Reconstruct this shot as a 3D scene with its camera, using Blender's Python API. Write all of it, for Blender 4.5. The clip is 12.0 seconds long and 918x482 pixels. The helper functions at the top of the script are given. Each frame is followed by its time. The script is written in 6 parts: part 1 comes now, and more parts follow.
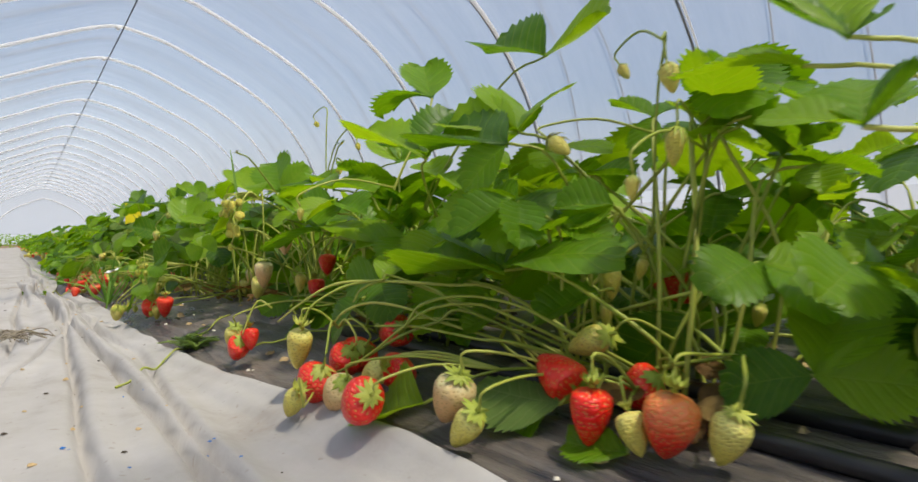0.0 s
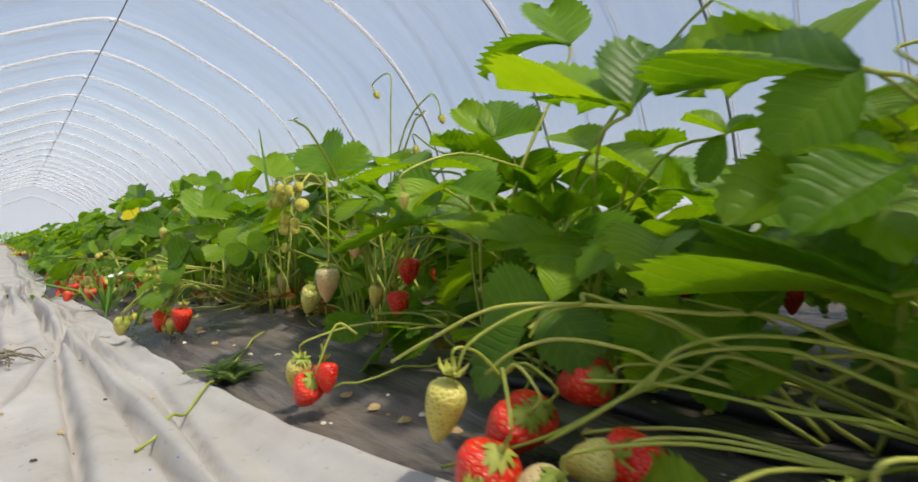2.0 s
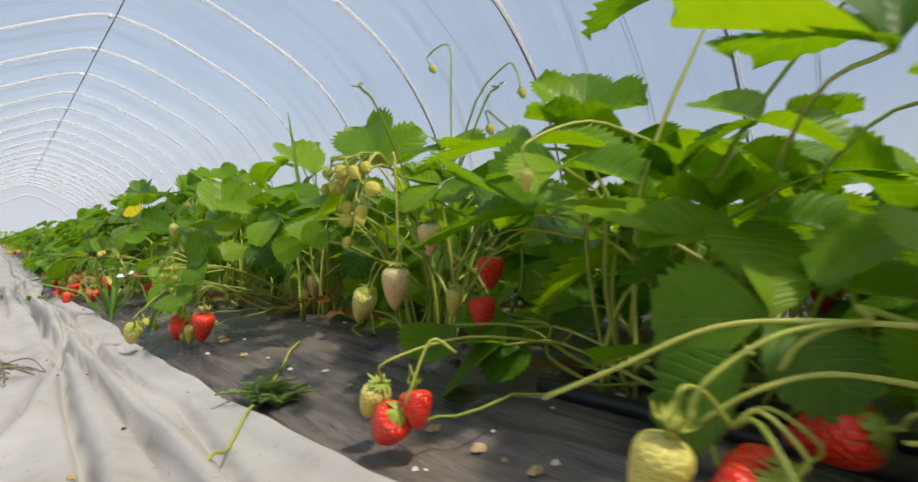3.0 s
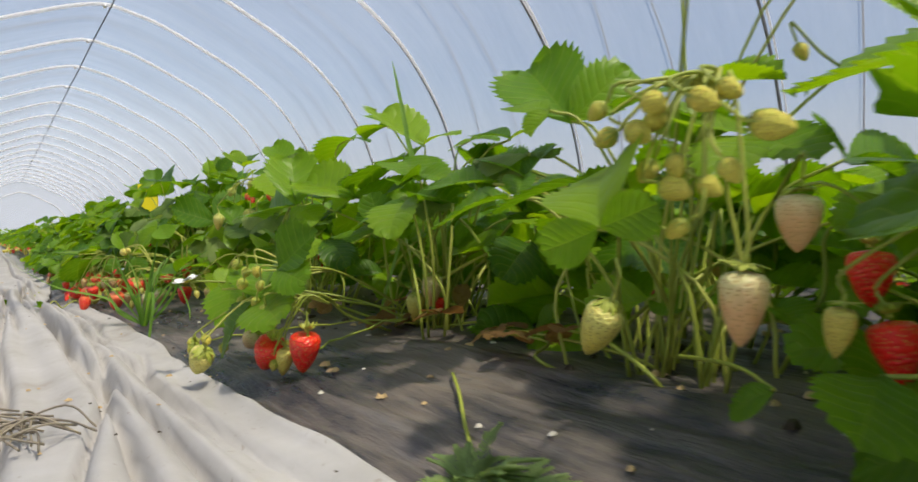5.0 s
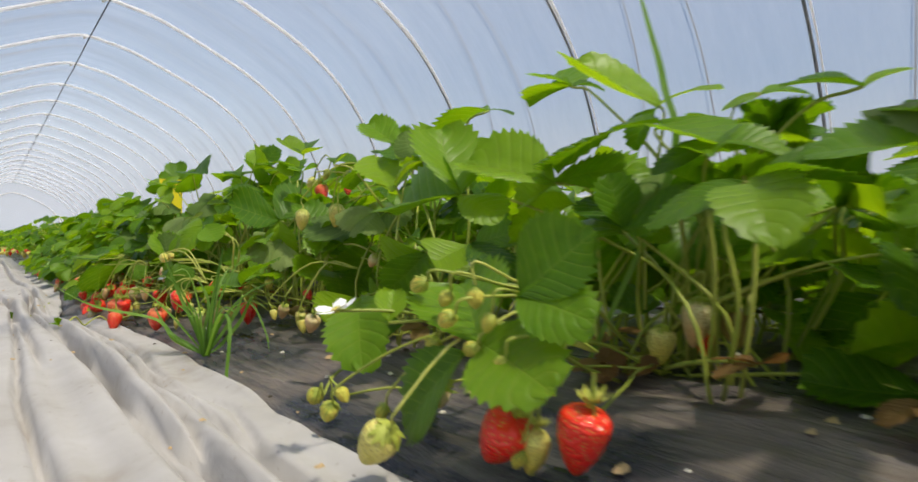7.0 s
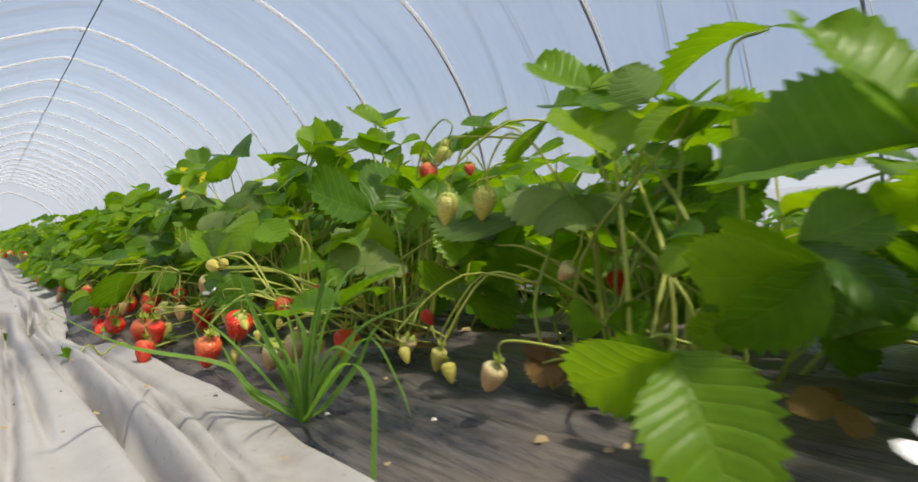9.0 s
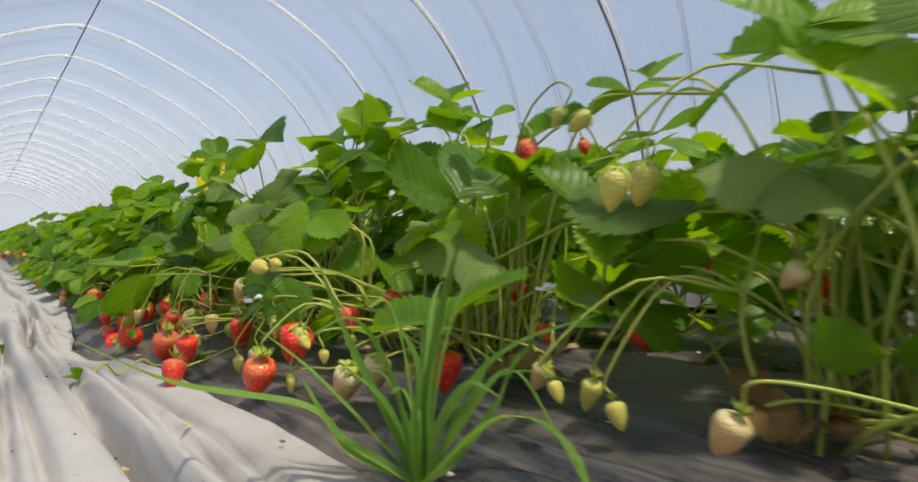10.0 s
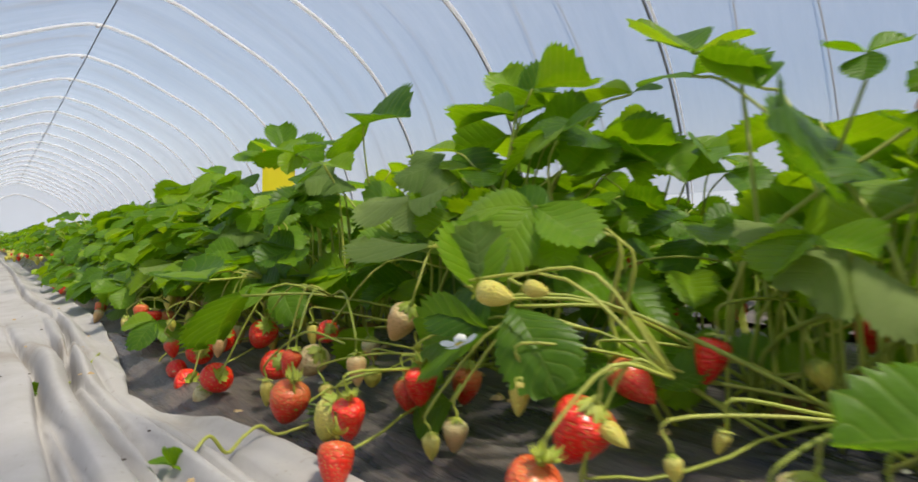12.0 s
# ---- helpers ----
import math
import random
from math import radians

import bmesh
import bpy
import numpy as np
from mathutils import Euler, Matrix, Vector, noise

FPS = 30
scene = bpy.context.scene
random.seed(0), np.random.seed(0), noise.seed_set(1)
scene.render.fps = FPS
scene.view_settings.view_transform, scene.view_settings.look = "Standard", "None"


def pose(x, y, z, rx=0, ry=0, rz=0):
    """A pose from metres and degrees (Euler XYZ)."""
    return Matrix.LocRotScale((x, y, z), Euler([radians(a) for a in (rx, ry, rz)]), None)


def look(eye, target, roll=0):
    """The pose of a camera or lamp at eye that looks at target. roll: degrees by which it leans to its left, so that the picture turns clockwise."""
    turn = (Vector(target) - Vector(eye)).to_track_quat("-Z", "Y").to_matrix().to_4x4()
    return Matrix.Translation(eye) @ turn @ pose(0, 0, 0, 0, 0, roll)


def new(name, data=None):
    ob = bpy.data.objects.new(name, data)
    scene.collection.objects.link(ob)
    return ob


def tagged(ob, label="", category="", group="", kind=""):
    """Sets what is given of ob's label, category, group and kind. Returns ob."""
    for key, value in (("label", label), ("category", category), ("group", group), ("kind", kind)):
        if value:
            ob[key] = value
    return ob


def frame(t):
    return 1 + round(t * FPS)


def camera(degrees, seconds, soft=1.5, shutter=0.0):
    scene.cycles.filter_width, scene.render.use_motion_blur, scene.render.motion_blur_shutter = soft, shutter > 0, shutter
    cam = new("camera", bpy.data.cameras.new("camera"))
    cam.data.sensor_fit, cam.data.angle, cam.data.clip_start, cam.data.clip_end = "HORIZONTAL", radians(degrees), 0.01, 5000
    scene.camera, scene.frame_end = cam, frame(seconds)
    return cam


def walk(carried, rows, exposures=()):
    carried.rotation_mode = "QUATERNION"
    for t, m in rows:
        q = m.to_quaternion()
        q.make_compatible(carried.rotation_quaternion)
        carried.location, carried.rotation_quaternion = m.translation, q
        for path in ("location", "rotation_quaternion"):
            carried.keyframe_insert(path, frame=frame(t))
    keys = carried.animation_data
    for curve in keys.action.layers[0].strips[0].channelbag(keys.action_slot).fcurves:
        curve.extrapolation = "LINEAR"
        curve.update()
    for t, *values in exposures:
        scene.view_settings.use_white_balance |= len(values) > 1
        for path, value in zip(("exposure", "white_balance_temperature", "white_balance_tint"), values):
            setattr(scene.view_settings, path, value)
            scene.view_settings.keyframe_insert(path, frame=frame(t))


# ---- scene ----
cam = camera(72.0, 12.0, soft=1.6, shutter=0.6)
# seconds, eye, target, roll
PATH = [
    (0, (0.004, 0.005, 0.212), (1.151, 1.643, 0.216), -0.3),
    (0.5, (0.005, 0.063, 0.21), (1.157, 1.697, 0.21), -0.4),
    (1, (0.008, 0.127, 0.21), (1.163, 1.76, 0.213), -0.2),
    (1.5, (0.011, 0.191, 0.211), (1.172, 1.819, 0.214), -0.2),
    (2, (0.011, 0.257, 0.211), (1.18, 1.88, 0.221), 0.2),
    (2.5, (0.011, 0.325, 0.208), (1.186, 1.943, 0.225), 0.5),
    (4.5, (0.0, 0.628, 0.202), (1.191, 2.235, 0.208), 0.4),
    (5, (-0.008, 0.692, 0.202), (1.181, 2.3, 0.198), -0.0),
    (5.5, (-0.022, 0.754, 0.202), (1.172, 2.359, 0.197), -0.0),
    (6, (-0.025, 0.839, 0.197), (1.172, 2.442, 0.199), 0.2),
    (6.5, (-0.029, 0.924, 0.196), (1.172, 2.523, 0.205), 0.4),
    (7, (-0.032, 1.014, 0.204), (1.173, 2.61, 0.208), 0.2),
    (7.5, (-0.032, 1.1, 0.209), (1.176, 2.694, 0.208), 0.1),
    (9.5, (-0.01, 1.452, 0.205), (1.2, 3.044, 0.196), -0.4),
    (10, (-0.009, 1.543, 0.202), (1.205, 3.133, 0.197), -0.3),
    (10.5, (-0.012, 1.626, 0.204), (1.204, 3.213, 0.201), -0.3),
    (11, (-0.017, 1.708, 0.206), (1.2, 3.295, 0.206), -0.2),
    (11.5, (-0.022, 1.79, 0.204), (1.187, 3.383, 0.214), 0.2),
    (12, (-0.026, 1.868, 0.203), (1.172, 3.469, 0.222), 0.5),
]
walk(cam, [(t, look(eye, target, roll)) for t, eye, target, roll in PATH])

# ---- light ----
SUN_EL, SUN_AZ = radians(65), radians(167)   # azimuth clockwise from +Y: high, from behind along the row
world = bpy.data.worlds.new("sky")
scene.world = world
world.use_nodes = True
wn, wl = world.node_tree.nodes, world.node_tree.links
sky = wn.new("ShaderNodeTexSky")
sky.sky_type, sky.sun_disc = "NISHITA", False
sky.sun_elevation, sky.sun_rotation = SUN_EL, SUN_AZ
sky.dust_density = 3.0
wl.new(sky.outputs[0], wn["Background"].inputs[0])
wn["Background"].inputs[1].default_value = 0.14
sun = new("sun", bpy.data.lights.new("sun", "SUN"))
sun.data.energy, sun.data.angle, sun.data.color = 5.0, radians(3.0), (1.0, 0.91, 0.74)
sun.matrix_world = look((math.sin(SUN_AZ) * math.cos(SUN_EL), math.cos(SUN_AZ) * math.cos(SUN_EL), math.sin(SUN_EL)), (0, 0, 0))
scene.view_settings.exposure = 0.12

# ---- materials ----


def material(name, colour, rough=0.6, metal=0.0, spec=0.5):
    m = bpy.data.materials.new(name)
    m.use_nodes = True
    b = m.node_tree.nodes["Principled BSDF"]
    b.inputs["Base Color"].default_value = (*colour, 1)
    b.inputs["Roughness"].default_value, b.inputs["Metallic"].default_value = rough, metal
    b.inputs["Specular IOR Level"].default_value = spec
    return m, m.node_tree.nodes, m.node_tree.links, b


def node(nodes, kind, **values):
    n = nodes.new(kind)
    for key, v in values.items():
        n.inputs[key.replace("_", " ")].default_value = v
    return n


def ramp(nodes, links, source, *stops):
    r = nodes.new("ShaderNodeValToRGB")
    el = r.color_ramp.elements
    while len(el) < len(stops):
        el.new(0.5)
    for e, (p, c) in zip(el, stops):
        e.position, e.color = p, (*c, 1)
    links.new(source, r.inputs[0])
    return r.outputs[0]


def mix(nodes, links, fac, a, b, blend="MIX"):
    n = nodes.new("ShaderNodeMix")
    n.data_type, n.blend_type = "RGBA", blend
    for sock, v in ((n.inputs[0], fac), (n.inputs[6], a), (n.inputs[7], b)):
        if isinstance(v, (int, float)):
            sock.default_value = v
        elif isinstance(v, tuple):
            sock.default_value = (*v, 1)
        else:
            links.new(v, sock)
    return n.outputs[2]


def calc(nodes, links, op, a, b=0.0, c=0.0):
    n = nodes.new("ShaderNodeMath")
    n.operation = op
    for sock, v in zip(n.inputs, (a, b, c)):
        if isinstance(v, (int, float)):
            sock.default_value = v
        else:
            links.new(v, sock)
    return n.outputs[0]


def coords(nodes, links, scale=(1, 1, 1), out="Object"):
    tc, mp = nodes.new("ShaderNodeTexCoord"), nodes.new("ShaderNodeMapping")
    mp.inputs["Scale"].default_value = scale
    links.new(tc.outputs[out], mp.inputs[0])
    return mp.outputs[0]


def grain(nodes, links, vec, scale, detail=4.0, rough=0.6):
    n = node(nodes, "ShaderNodeTexNoise", Scale=scale, Detail=detail, Roughness=rough)
    if vec is not None:
        links.new(vec, n.inputs["Vector"])
    return n.outputs[0]


def bump(nodes, links, bsdf, height, strength=0.3, dist=0.01):
    b = node(nodes, "ShaderNodeBump", Strength=strength, Distance=dist)
    links.new(height, b.inputs["Height"])
    links.new(b.outputs[0], bsdf.inputs["Normal"])
    return b


def leaf_material(name, dark, light, under, vein, gloss, trans):
    """Leaf blade: midrib and side veins by the blade's own coordinates, light that shines through."""
    m, n, l, b = material(name, light, gloss, spec=0.29)
    uv = n.new("ShaderNodeUVMap")
    sep = n.new("ShaderNodeSeparateXYZ")
    l.new(uv.outputs[0], sep.inputs[0])
    side = calc(n, l, "ABSOLUTE", calc(n, l, "MULTIPLY_ADD", sep.outputs[0], 2.0, -1.0))
    info = n.new("ShaderNodeObjectInfo")
    run = calc(n, l, "MULTIPLY_ADD", side, -0.26, sep.outputs[1])
    wave = calc(n, l, "ABSOLUTE", calc(n, l, "SUBTRACT", calc(n, l, "FRACT", calc(n, l, "MULTIPLY_ADD", run, 7.5, calc(n, l, "MULTIPLY", info.outputs["Random"], 0.9))), 0.5))
    veins = calc(n, l, "SMOOTH_MIN", calc(n, l, "MULTIPLY", wave, 2.4), calc(n, l, "MULTIPLY", side, 7.0), 0.1)
    vein_mask = ramp(n, l, veins, (0.0, (1, 1, 1)), (0.14, (0.12, 0.12, 0.12)), (0.3, (0, 0, 0)))
    spots = grain(n, l, coords(n, l, (1, 1, 1)), 3.0, 5.0, 0.65)
    tone = calc(n, l, "ADD", calc(n, l, "MULTIPLY", info.outputs["Random"], 0.72), calc(n, l, "MULTIPLY", spots, 0.45))
    blade = ramp(n, l, tone, (0.12, dark), (0.55, light), (0.95, under))
    col = mix(n, l, calc(n, l, "MULTIPLY", vein_mask, 0.4), blade, vein)
    l.new(col, b.inputs["Base Color"])
    fine = grain(n, l, coords(n, l, (1, 1, 1)), 38.0, 2.0)
    l.new(calc(n, l, "MULTIPLY_ADD", fine, 0.25, gloss - 0.1), b.inputs["Roughness"])
    h = calc(n, l, "ADD", calc(n, l, "MULTIPLY", calc(n, l, "SMOOTH_MIN", veins, 0.55, 0.3), 0.8), calc(n, l, "MULTIPLY", fine, 0.15))
    bp = bump(n, l, b, h, 0.6, 0.0013)
    tr = n.new("ShaderNodeBsdfTranslucent")
    l.new(mix(n, l, 1.0, col, trans, "MULTIPLY"), tr.inputs[0])
    l.new(bp.outputs[0], tr.inputs["Normal"])
    add = node(n, "ShaderNodeMixShader", Fac=0.41)
    l.new(b.outputs[0], add.inputs[1])
    l.new(tr.outputs[0], add.inputs[2])
    l.new(add.outputs[0], n["Material Output"].inputs[0])
    return m


LEAF = leaf_material("leaf_green", (0.032, 0.100, 0.006), (0.122, 0.258, 0.008), (0.215, 0.355, 0.012), (0.26, 0.36, 0.06), 0.36, (2.3, 2.05, 0.3))
LEAF_PALE = leaf_material("leaf_underside", (0.10, 0.18, 0.035), (0.17, 0.26, 0.06), (0.26, 0.34, 0.11), (0.30, 0.36, 0.14), 0.7, (2.2, 2.0, 1.0))
LEAF_DRY = leaf_material("leaf_withered", (0.12, 0.065, 0.025), (0.26, 0.15, 0.05), (0.36, 0.26, 0.09), (0.2, 0.14, 0.06), 0.75, (1.6, 1.3, 0.9))
GRASS = leaf_material("grass_green", (0.08, 0.18, 0.025), (0.13, 0.26, 0.04), (0.20, 0.33, 0.08), (0.16, 0.3, 0.07), 0.45, (2.6, 2.4, 1.0))


def stem_material(name, a, b_, c):
    m, n, l, b = material(name, a, 0.5)
    info = n.new("ShaderNodeObjectInfo")
    g = grain(n, l, coords(n, l, (18, 18, 6)), 2.0)
    col = ramp(n, l, calc(n, l, "ADD", calc(n, l, "MULTIPLY", info.outputs["Random"], 0.5), calc(n, l, "MULTIPLY", g, 0.5)), (0.2, a), (0.5, b_), (0.85, c))
    l.new(col, b.inputs["Base Color"])
    b.inputs["Subsurface Weight"].default_value = 0.15
    b.inputs["Subsurface Radius"].default_value = (0.004, 0.004, 0.001)
    bump(n, l, b, grain(n, l, coords(n, l, (1, 1, 1)), 600.0), 0.3, 0.0006)
    return m


STEM = stem_material("stem_green", (0.24, 0.30, 0.035), (0.38, 0.43, 0.06), (0.52, 0.53, 0.11))
SEPAL = stem_material("sepal_green", (0.24, 0.32, 0.03), (0.38, 0.44, 0.05), (0.54, 0.54, 0.11))


def berry_material(name, tip, shoulder, seed, gloss, sink, coat=0.0):
    """Berry skin: pits with a seed in each, colour running from the shoulder to the tip."""
    m, n, l, b = material(name, tip, gloss)
    uv = n.new("ShaderNodeUVMap")
    sep = n.new("ShaderNodeSeparateXYZ")
    l.new(uv.outputs[0], sep.inputs[0])
    u = calc(n, l, "MULTIPLY", sep.outputs[0], 19.0)
    v = calc(n, l, "MULTIPLY", sep.outputs[1], 13.0)
    comb = n.new("ShaderNodeCombineXYZ")
    l.new(calc(n, l, "MULTIPLY_ADD", v, 0.5, u), comb.inputs[0])
    l.new(v, comb.inputs[1])
    vor = n.new("ShaderNodeTexVoronoi")
    vor.voronoi_dimensions = "2D"
    vor.inputs["Scale"].default_value, vor.inputs["Randomness"].default_value = 1.0, 0.8
    l.new(comb.outputs[0], vor.inputs["Vector"])
    d = vor.outputs["Distance"]
    info = n.new("ShaderNodeObjectInfo")
    blot = grain(n, l, coords(n, l, (1, 1, 1)), 2.2, 3.0)
    place = calc(n, l, "ADD", sep.outputs[1], calc(n, l, "ADD", calc(n, l, "MULTIPLY", blot, 0.7), calc(n, l, "MULTIPLY", info.outputs["Random"], 0.35)))
    skin = ramp(n, l, place, (0.55, shoulder), (1.0, tip))
    seedm = ramp(n, l, d, (0.0, (1, 1, 1)), (0.13, (0.9, 0.9, 0.9)), (0.19, (0, 0, 0)))
    l.new(mix(n, l, seedm, skin, seed), b.inputs["Base Color"])
    pit = ramp(n, l, d, (0.0, (0.35, 0.35, 0.35)), (0.13, (0.3, 0.3, 0.3)), (0.2, (0, 0, 0)), (0.55, (1, 1, 1)))
    bump(n, l, b, pit, 0.6, sink)
    b.inputs["Coat Weight"].default_value = coat
    b.inputs["Coat Roughness"].default_value = 0.18
    b.inputs["Subsurface Weight"].default_value = 0.12
    b.inputs["Subsurface Radius"].default_value = (0.006, 0.002, 0.001)
    return m


RIPE = berry_material("berry_red", (0.84, 0.010, 0.006), (0.86, 0.030, 0.010), (0.70, 0.34, 0.06), 0.30, 0.0012, 0.2)
BLUSH = berry_material("berry_turning", (0.68, 0.42, 0.18), (0.70, 0.62, 0.30), (0.42, 0.26, 0.07), 0.42, 0.0004)
REDDENING = berry_material("berry_reddening", (0.76, 0.028, 0.010), (0.78, 0.22, 0.06), (0.6, 0.36, 0.08), 0.36, 0.001, 0.2)
FRUITLET = berry_material("fruitlet_skin", (0.66, 0.60, 0.08), (0.60, 0.58, 0.08), (0.30, 0.20, 0.04), 0.65, 0.0016)
GREEN = berry_material("berry_unripe", (0.66, 0.57, 0.10), (0.70, 0.65, 0.18), (0.34, 0.26, 0.04), 0.45, 0.0007)

PETAL = material("petal_white", (0.82, 0.82, 0.78), 0.6)[0]
FLOWER_EYE = material("flower_yellow", (0.62, 0.5, 0.06), 0.7)[0]


def fabric_material():
    m, n, l, b = material("path_fabric", (0.7, 0.68, 0.65), 0.85, spec=0.2)
    c = coords(n, l)
    stain = grain(n, l, c, 5.0, 6.0, 0.65)
    fine = grain(n, l, c, 60.0, 3.0)
    col = ramp(n, l, stain, (0.28, (0.27, 0.235, 0.19)), (0.45, (0.42, 0.405, 0.385)), (0.7, (0.51, 0.50, 0.49)))
    col = mix(n, l, calc(n, l, "MULTIPLY", fine, 0.25), col, (0.36, 0.32, 0.27))
    specks = ramp(n, l, grain(n, l, c, 130.0, 1.0), (0.70, (0, 0, 0)), (0.76, (1, 1, 1)))
    col = mix(n, l, calc(n, l, "MULTIPLY", specks, 0.35), col, (0.22, 0.16, 0.1))
    l.new(col, b.inputs["Base Color"])
    weave = grain(n, l, coords(n, l, (1, 1, 1)), 900.0, 2.0)
    h = calc(n, l, "ADD", calc(n, l, "MULTIPLY", weave, 0.3), grain(n, l, c, 45.0, 4.0))
    bump(n, l, b, h, 0.35, 0.003)
    return m


def mulch_material():
    m, n, l, b = material("mulch_film", (0.02, 0.02, 0.022), 0.38, spec=0.3)
    c = coords(n, l)
    dust = grain(n, l, coords(n, l, (1, 0.6, 1)), 7.0, 7.0, 0.7)
    streak = grain(n, l, coords(n, l, (85, 7, 30)), 1.0, 5.0, 0.65)
    dirt = calc(n, l, "ADD", calc(n, l, "MULTIPLY", dust, 0.7), calc(n, l, "MULTIPLY", streak, 0.3))
    mask = ramp(n, l, dirt, (0.42, (0, 0, 0)), (0.60, (1, 1, 1)))
    col = mix(n, l, calc(n, l, "MULTIPLY", mask, 0.66), (0.036, 0.038, 0.048), (0.29, 0.235, 0.182))
    # sheen along the wrinkles, put into the colour as light grey lines
    lines = ramp(n, l, streak, (0.50, (0, 0, 0)), (0.68, (1, 1, 1)))
    col = mix(n, l, calc(n, l, "MULTIPLY", lines, 0.45), col, (0.17, 0.165, 0.17))
    l.new(col, b.inputs["Base Color"])
    l.new(calc(n, l, "MULTIPLY_ADD", mask, 0.35, 0.27), b.inputs["Roughness"])
    wr = grain(n, l, coords(n, l, (150, 22, 60)), 1.0, 4.0)
    bump(n, l, b, calc(n, l, "ADD", wr, calc(n, l, "MULTIPLY", dirt, 0.6)), 0.9, 0.006)
    return m


def soil_material():
    m, n, l, b = material("soil", (0.2, 0.14, 0.09), 0.95, spec=0.1)
    c = coords(n, l)
    g = grain(n, l, c, 3.0, 8.0, 0.7)
    l.new(ramp(n, l, g, (0.3, (0.11, 0.075, 0.05)), (0.5, (0.2, 0.145, 0.095)), (0.75, (0.30, 0.23, 0.16))), b.inputs["Base Color"])
    bump(n, l, b, grain(n, l, c, 25.0, 6.0), 0.8, 0.02)
    return m


def film_material(name, white, clear, back=0.28):
    """Greenhouse film: mostly clear, a little milky, dusty in streaks."""
    m, n, l, b = material(name, (0.8, 0.82, 0.85), 0.25)
    c = coords(n, l, (0.35, 1.6, 0.35))
    streak = grain(n, l, c, 1.6, 6.0, 0.7)
    tp, tl = n.new("ShaderNodeBsdfTransparent"), n.new("ShaderNodeBsdfTranslucent")
    tp.inputs[0].default_value = (0.95, 0.96, 0.98, 1)
    tl.inputs[0].default_value = (*white, 1)
    milky, out = n.new("ShaderNodeMixShader"), n.new("ShaderNodeMixShader")
    milky.inputs[0].default_value = back
    l.new(tl.outputs[0], milky.inputs[1])
    l.new(b.outputs[0], milky.inputs[2])
    l.new(calc(n, l, "MULTIPLY_ADD", streak, 0.22, 1.0 - clear - 0.11), out.inputs[0])
    l.new(tp.outputs[0], out.inputs[1])
    l.new(milky.outputs[0], out.inputs[2])
    l.new(out.outputs[0], n["Material Output"].inputs[0])
    return m


def steel_material():
    m, n, l, b = material("galvanised_steel", (0.55, 0.57, 0.6), 0.34, 0.6)
    g = grain(n, l, coords(n, l), 22.0, 4.0)
    l.new(ramp(n, l, g, (0.3, (0.20, 0.21, 0.23)), (0.7, (0.32, 0.33, 0.36))), b.inputs["Base Color"])
    l.new(calc(n, l, "MULTIPLY_ADD", g, 0.25, 0.22), b.inputs["Roughness"])
    return m


FABRIC, MULCH, SOIL, STEEL = fabric_material(), mulch_material(), soil_material(), steel_material()
FILM = film_material("tunnel_film", (0.47, 0.53, 0.625), 0.58, 0.34)
SKIRT = film_material("skirt_film", (0.80, 0.82, 0.86), 0.5)
CREASE, _n, _l, _b = material("film_crease", (0.92, 0.93, 0.95), 0.5)
_t, _m = _n.new("ShaderNodeBsdfTranslucent"), node(_n, "ShaderNodeMixShader", Fac=0.55)
_t.inputs[0].default_value = (0.95, 0.95, 0.96, 1)
_l.new(_b.outputs[0], _m.inputs[1])
_l.new(_t.outputs[0], _m.inputs[2])
_l.new(_m.outputs[0], _n["Material Output"].inputs[0])
END_FILM = film_material("end_film", (0.95, 0.96, 0.98), 0.8, 0.6)
ROPE = material("rope_grey", (0.22, 0.22, 0.25), 0.8)[0]
CABLE = material("cable_dark", (0.05, 0.05, 0.06), 0.6)[0]
CLAMP = material("clamp_white", (0.8, 0.8, 0.8), 0.4)[0]
YELLOW = material("trap_yellow", (0.85, 0.70, 0.01), 0.45)[0]
WEED = leaf_material("weed_green", (0.17, 0.27, 0.09), (0.26, 0.37, 0.14), (0.34, 0.45, 0.20), (0.14, 0.2, 0.08), 0.6, (2.2, 2.0, 1.0))
DRIP = material("drip_black", (0.018, 0.018, 0.02), 0.42)[0]
STRAW = stem_material("dry_straw", (0.16, 0.13, 0.09), (0.26, 0.22, 0.16), (0.36, 0.31, 0.22))
BLUE = material("pellet_blue", (0.02, 0.16, 0.5), 0.5)[0]

# ---- mesh helpers ----


def link_mesh(name, verts, faces, mat, parent=None, uvs=None, smooth=True, label=""):
    me = mesh_data(name, verts, faces, mat, uvs, smooth)
    return put(name, me, parent, label=label)


def mesh_data(name, verts, faces, mat, uvs=None, smooth=True):
    me = bpy.data.meshes.new(name)
    me.from_pydata([tuple(v) for v in verts], [], faces)
    for one in (mat if isinstance(mat, (list, tuple)) else [mat]):
        me.materials.append(one)
    if uvs is not None:
        lay = me.uv_layers.new(name="UVMap")
        idx = np.empty(len(me.loops), dtype=np.int32)
        me.loops.foreach_get("vertex_index", idx)
        lay.data.foreach_set("uv", np.asarray(uvs, dtype=np.float32)[idx].ravel())
    if smooth:
        me.polygons.foreach_set("use_smooth", np.ones(len(me.polygons), dtype=bool))
    me.update()
    return me


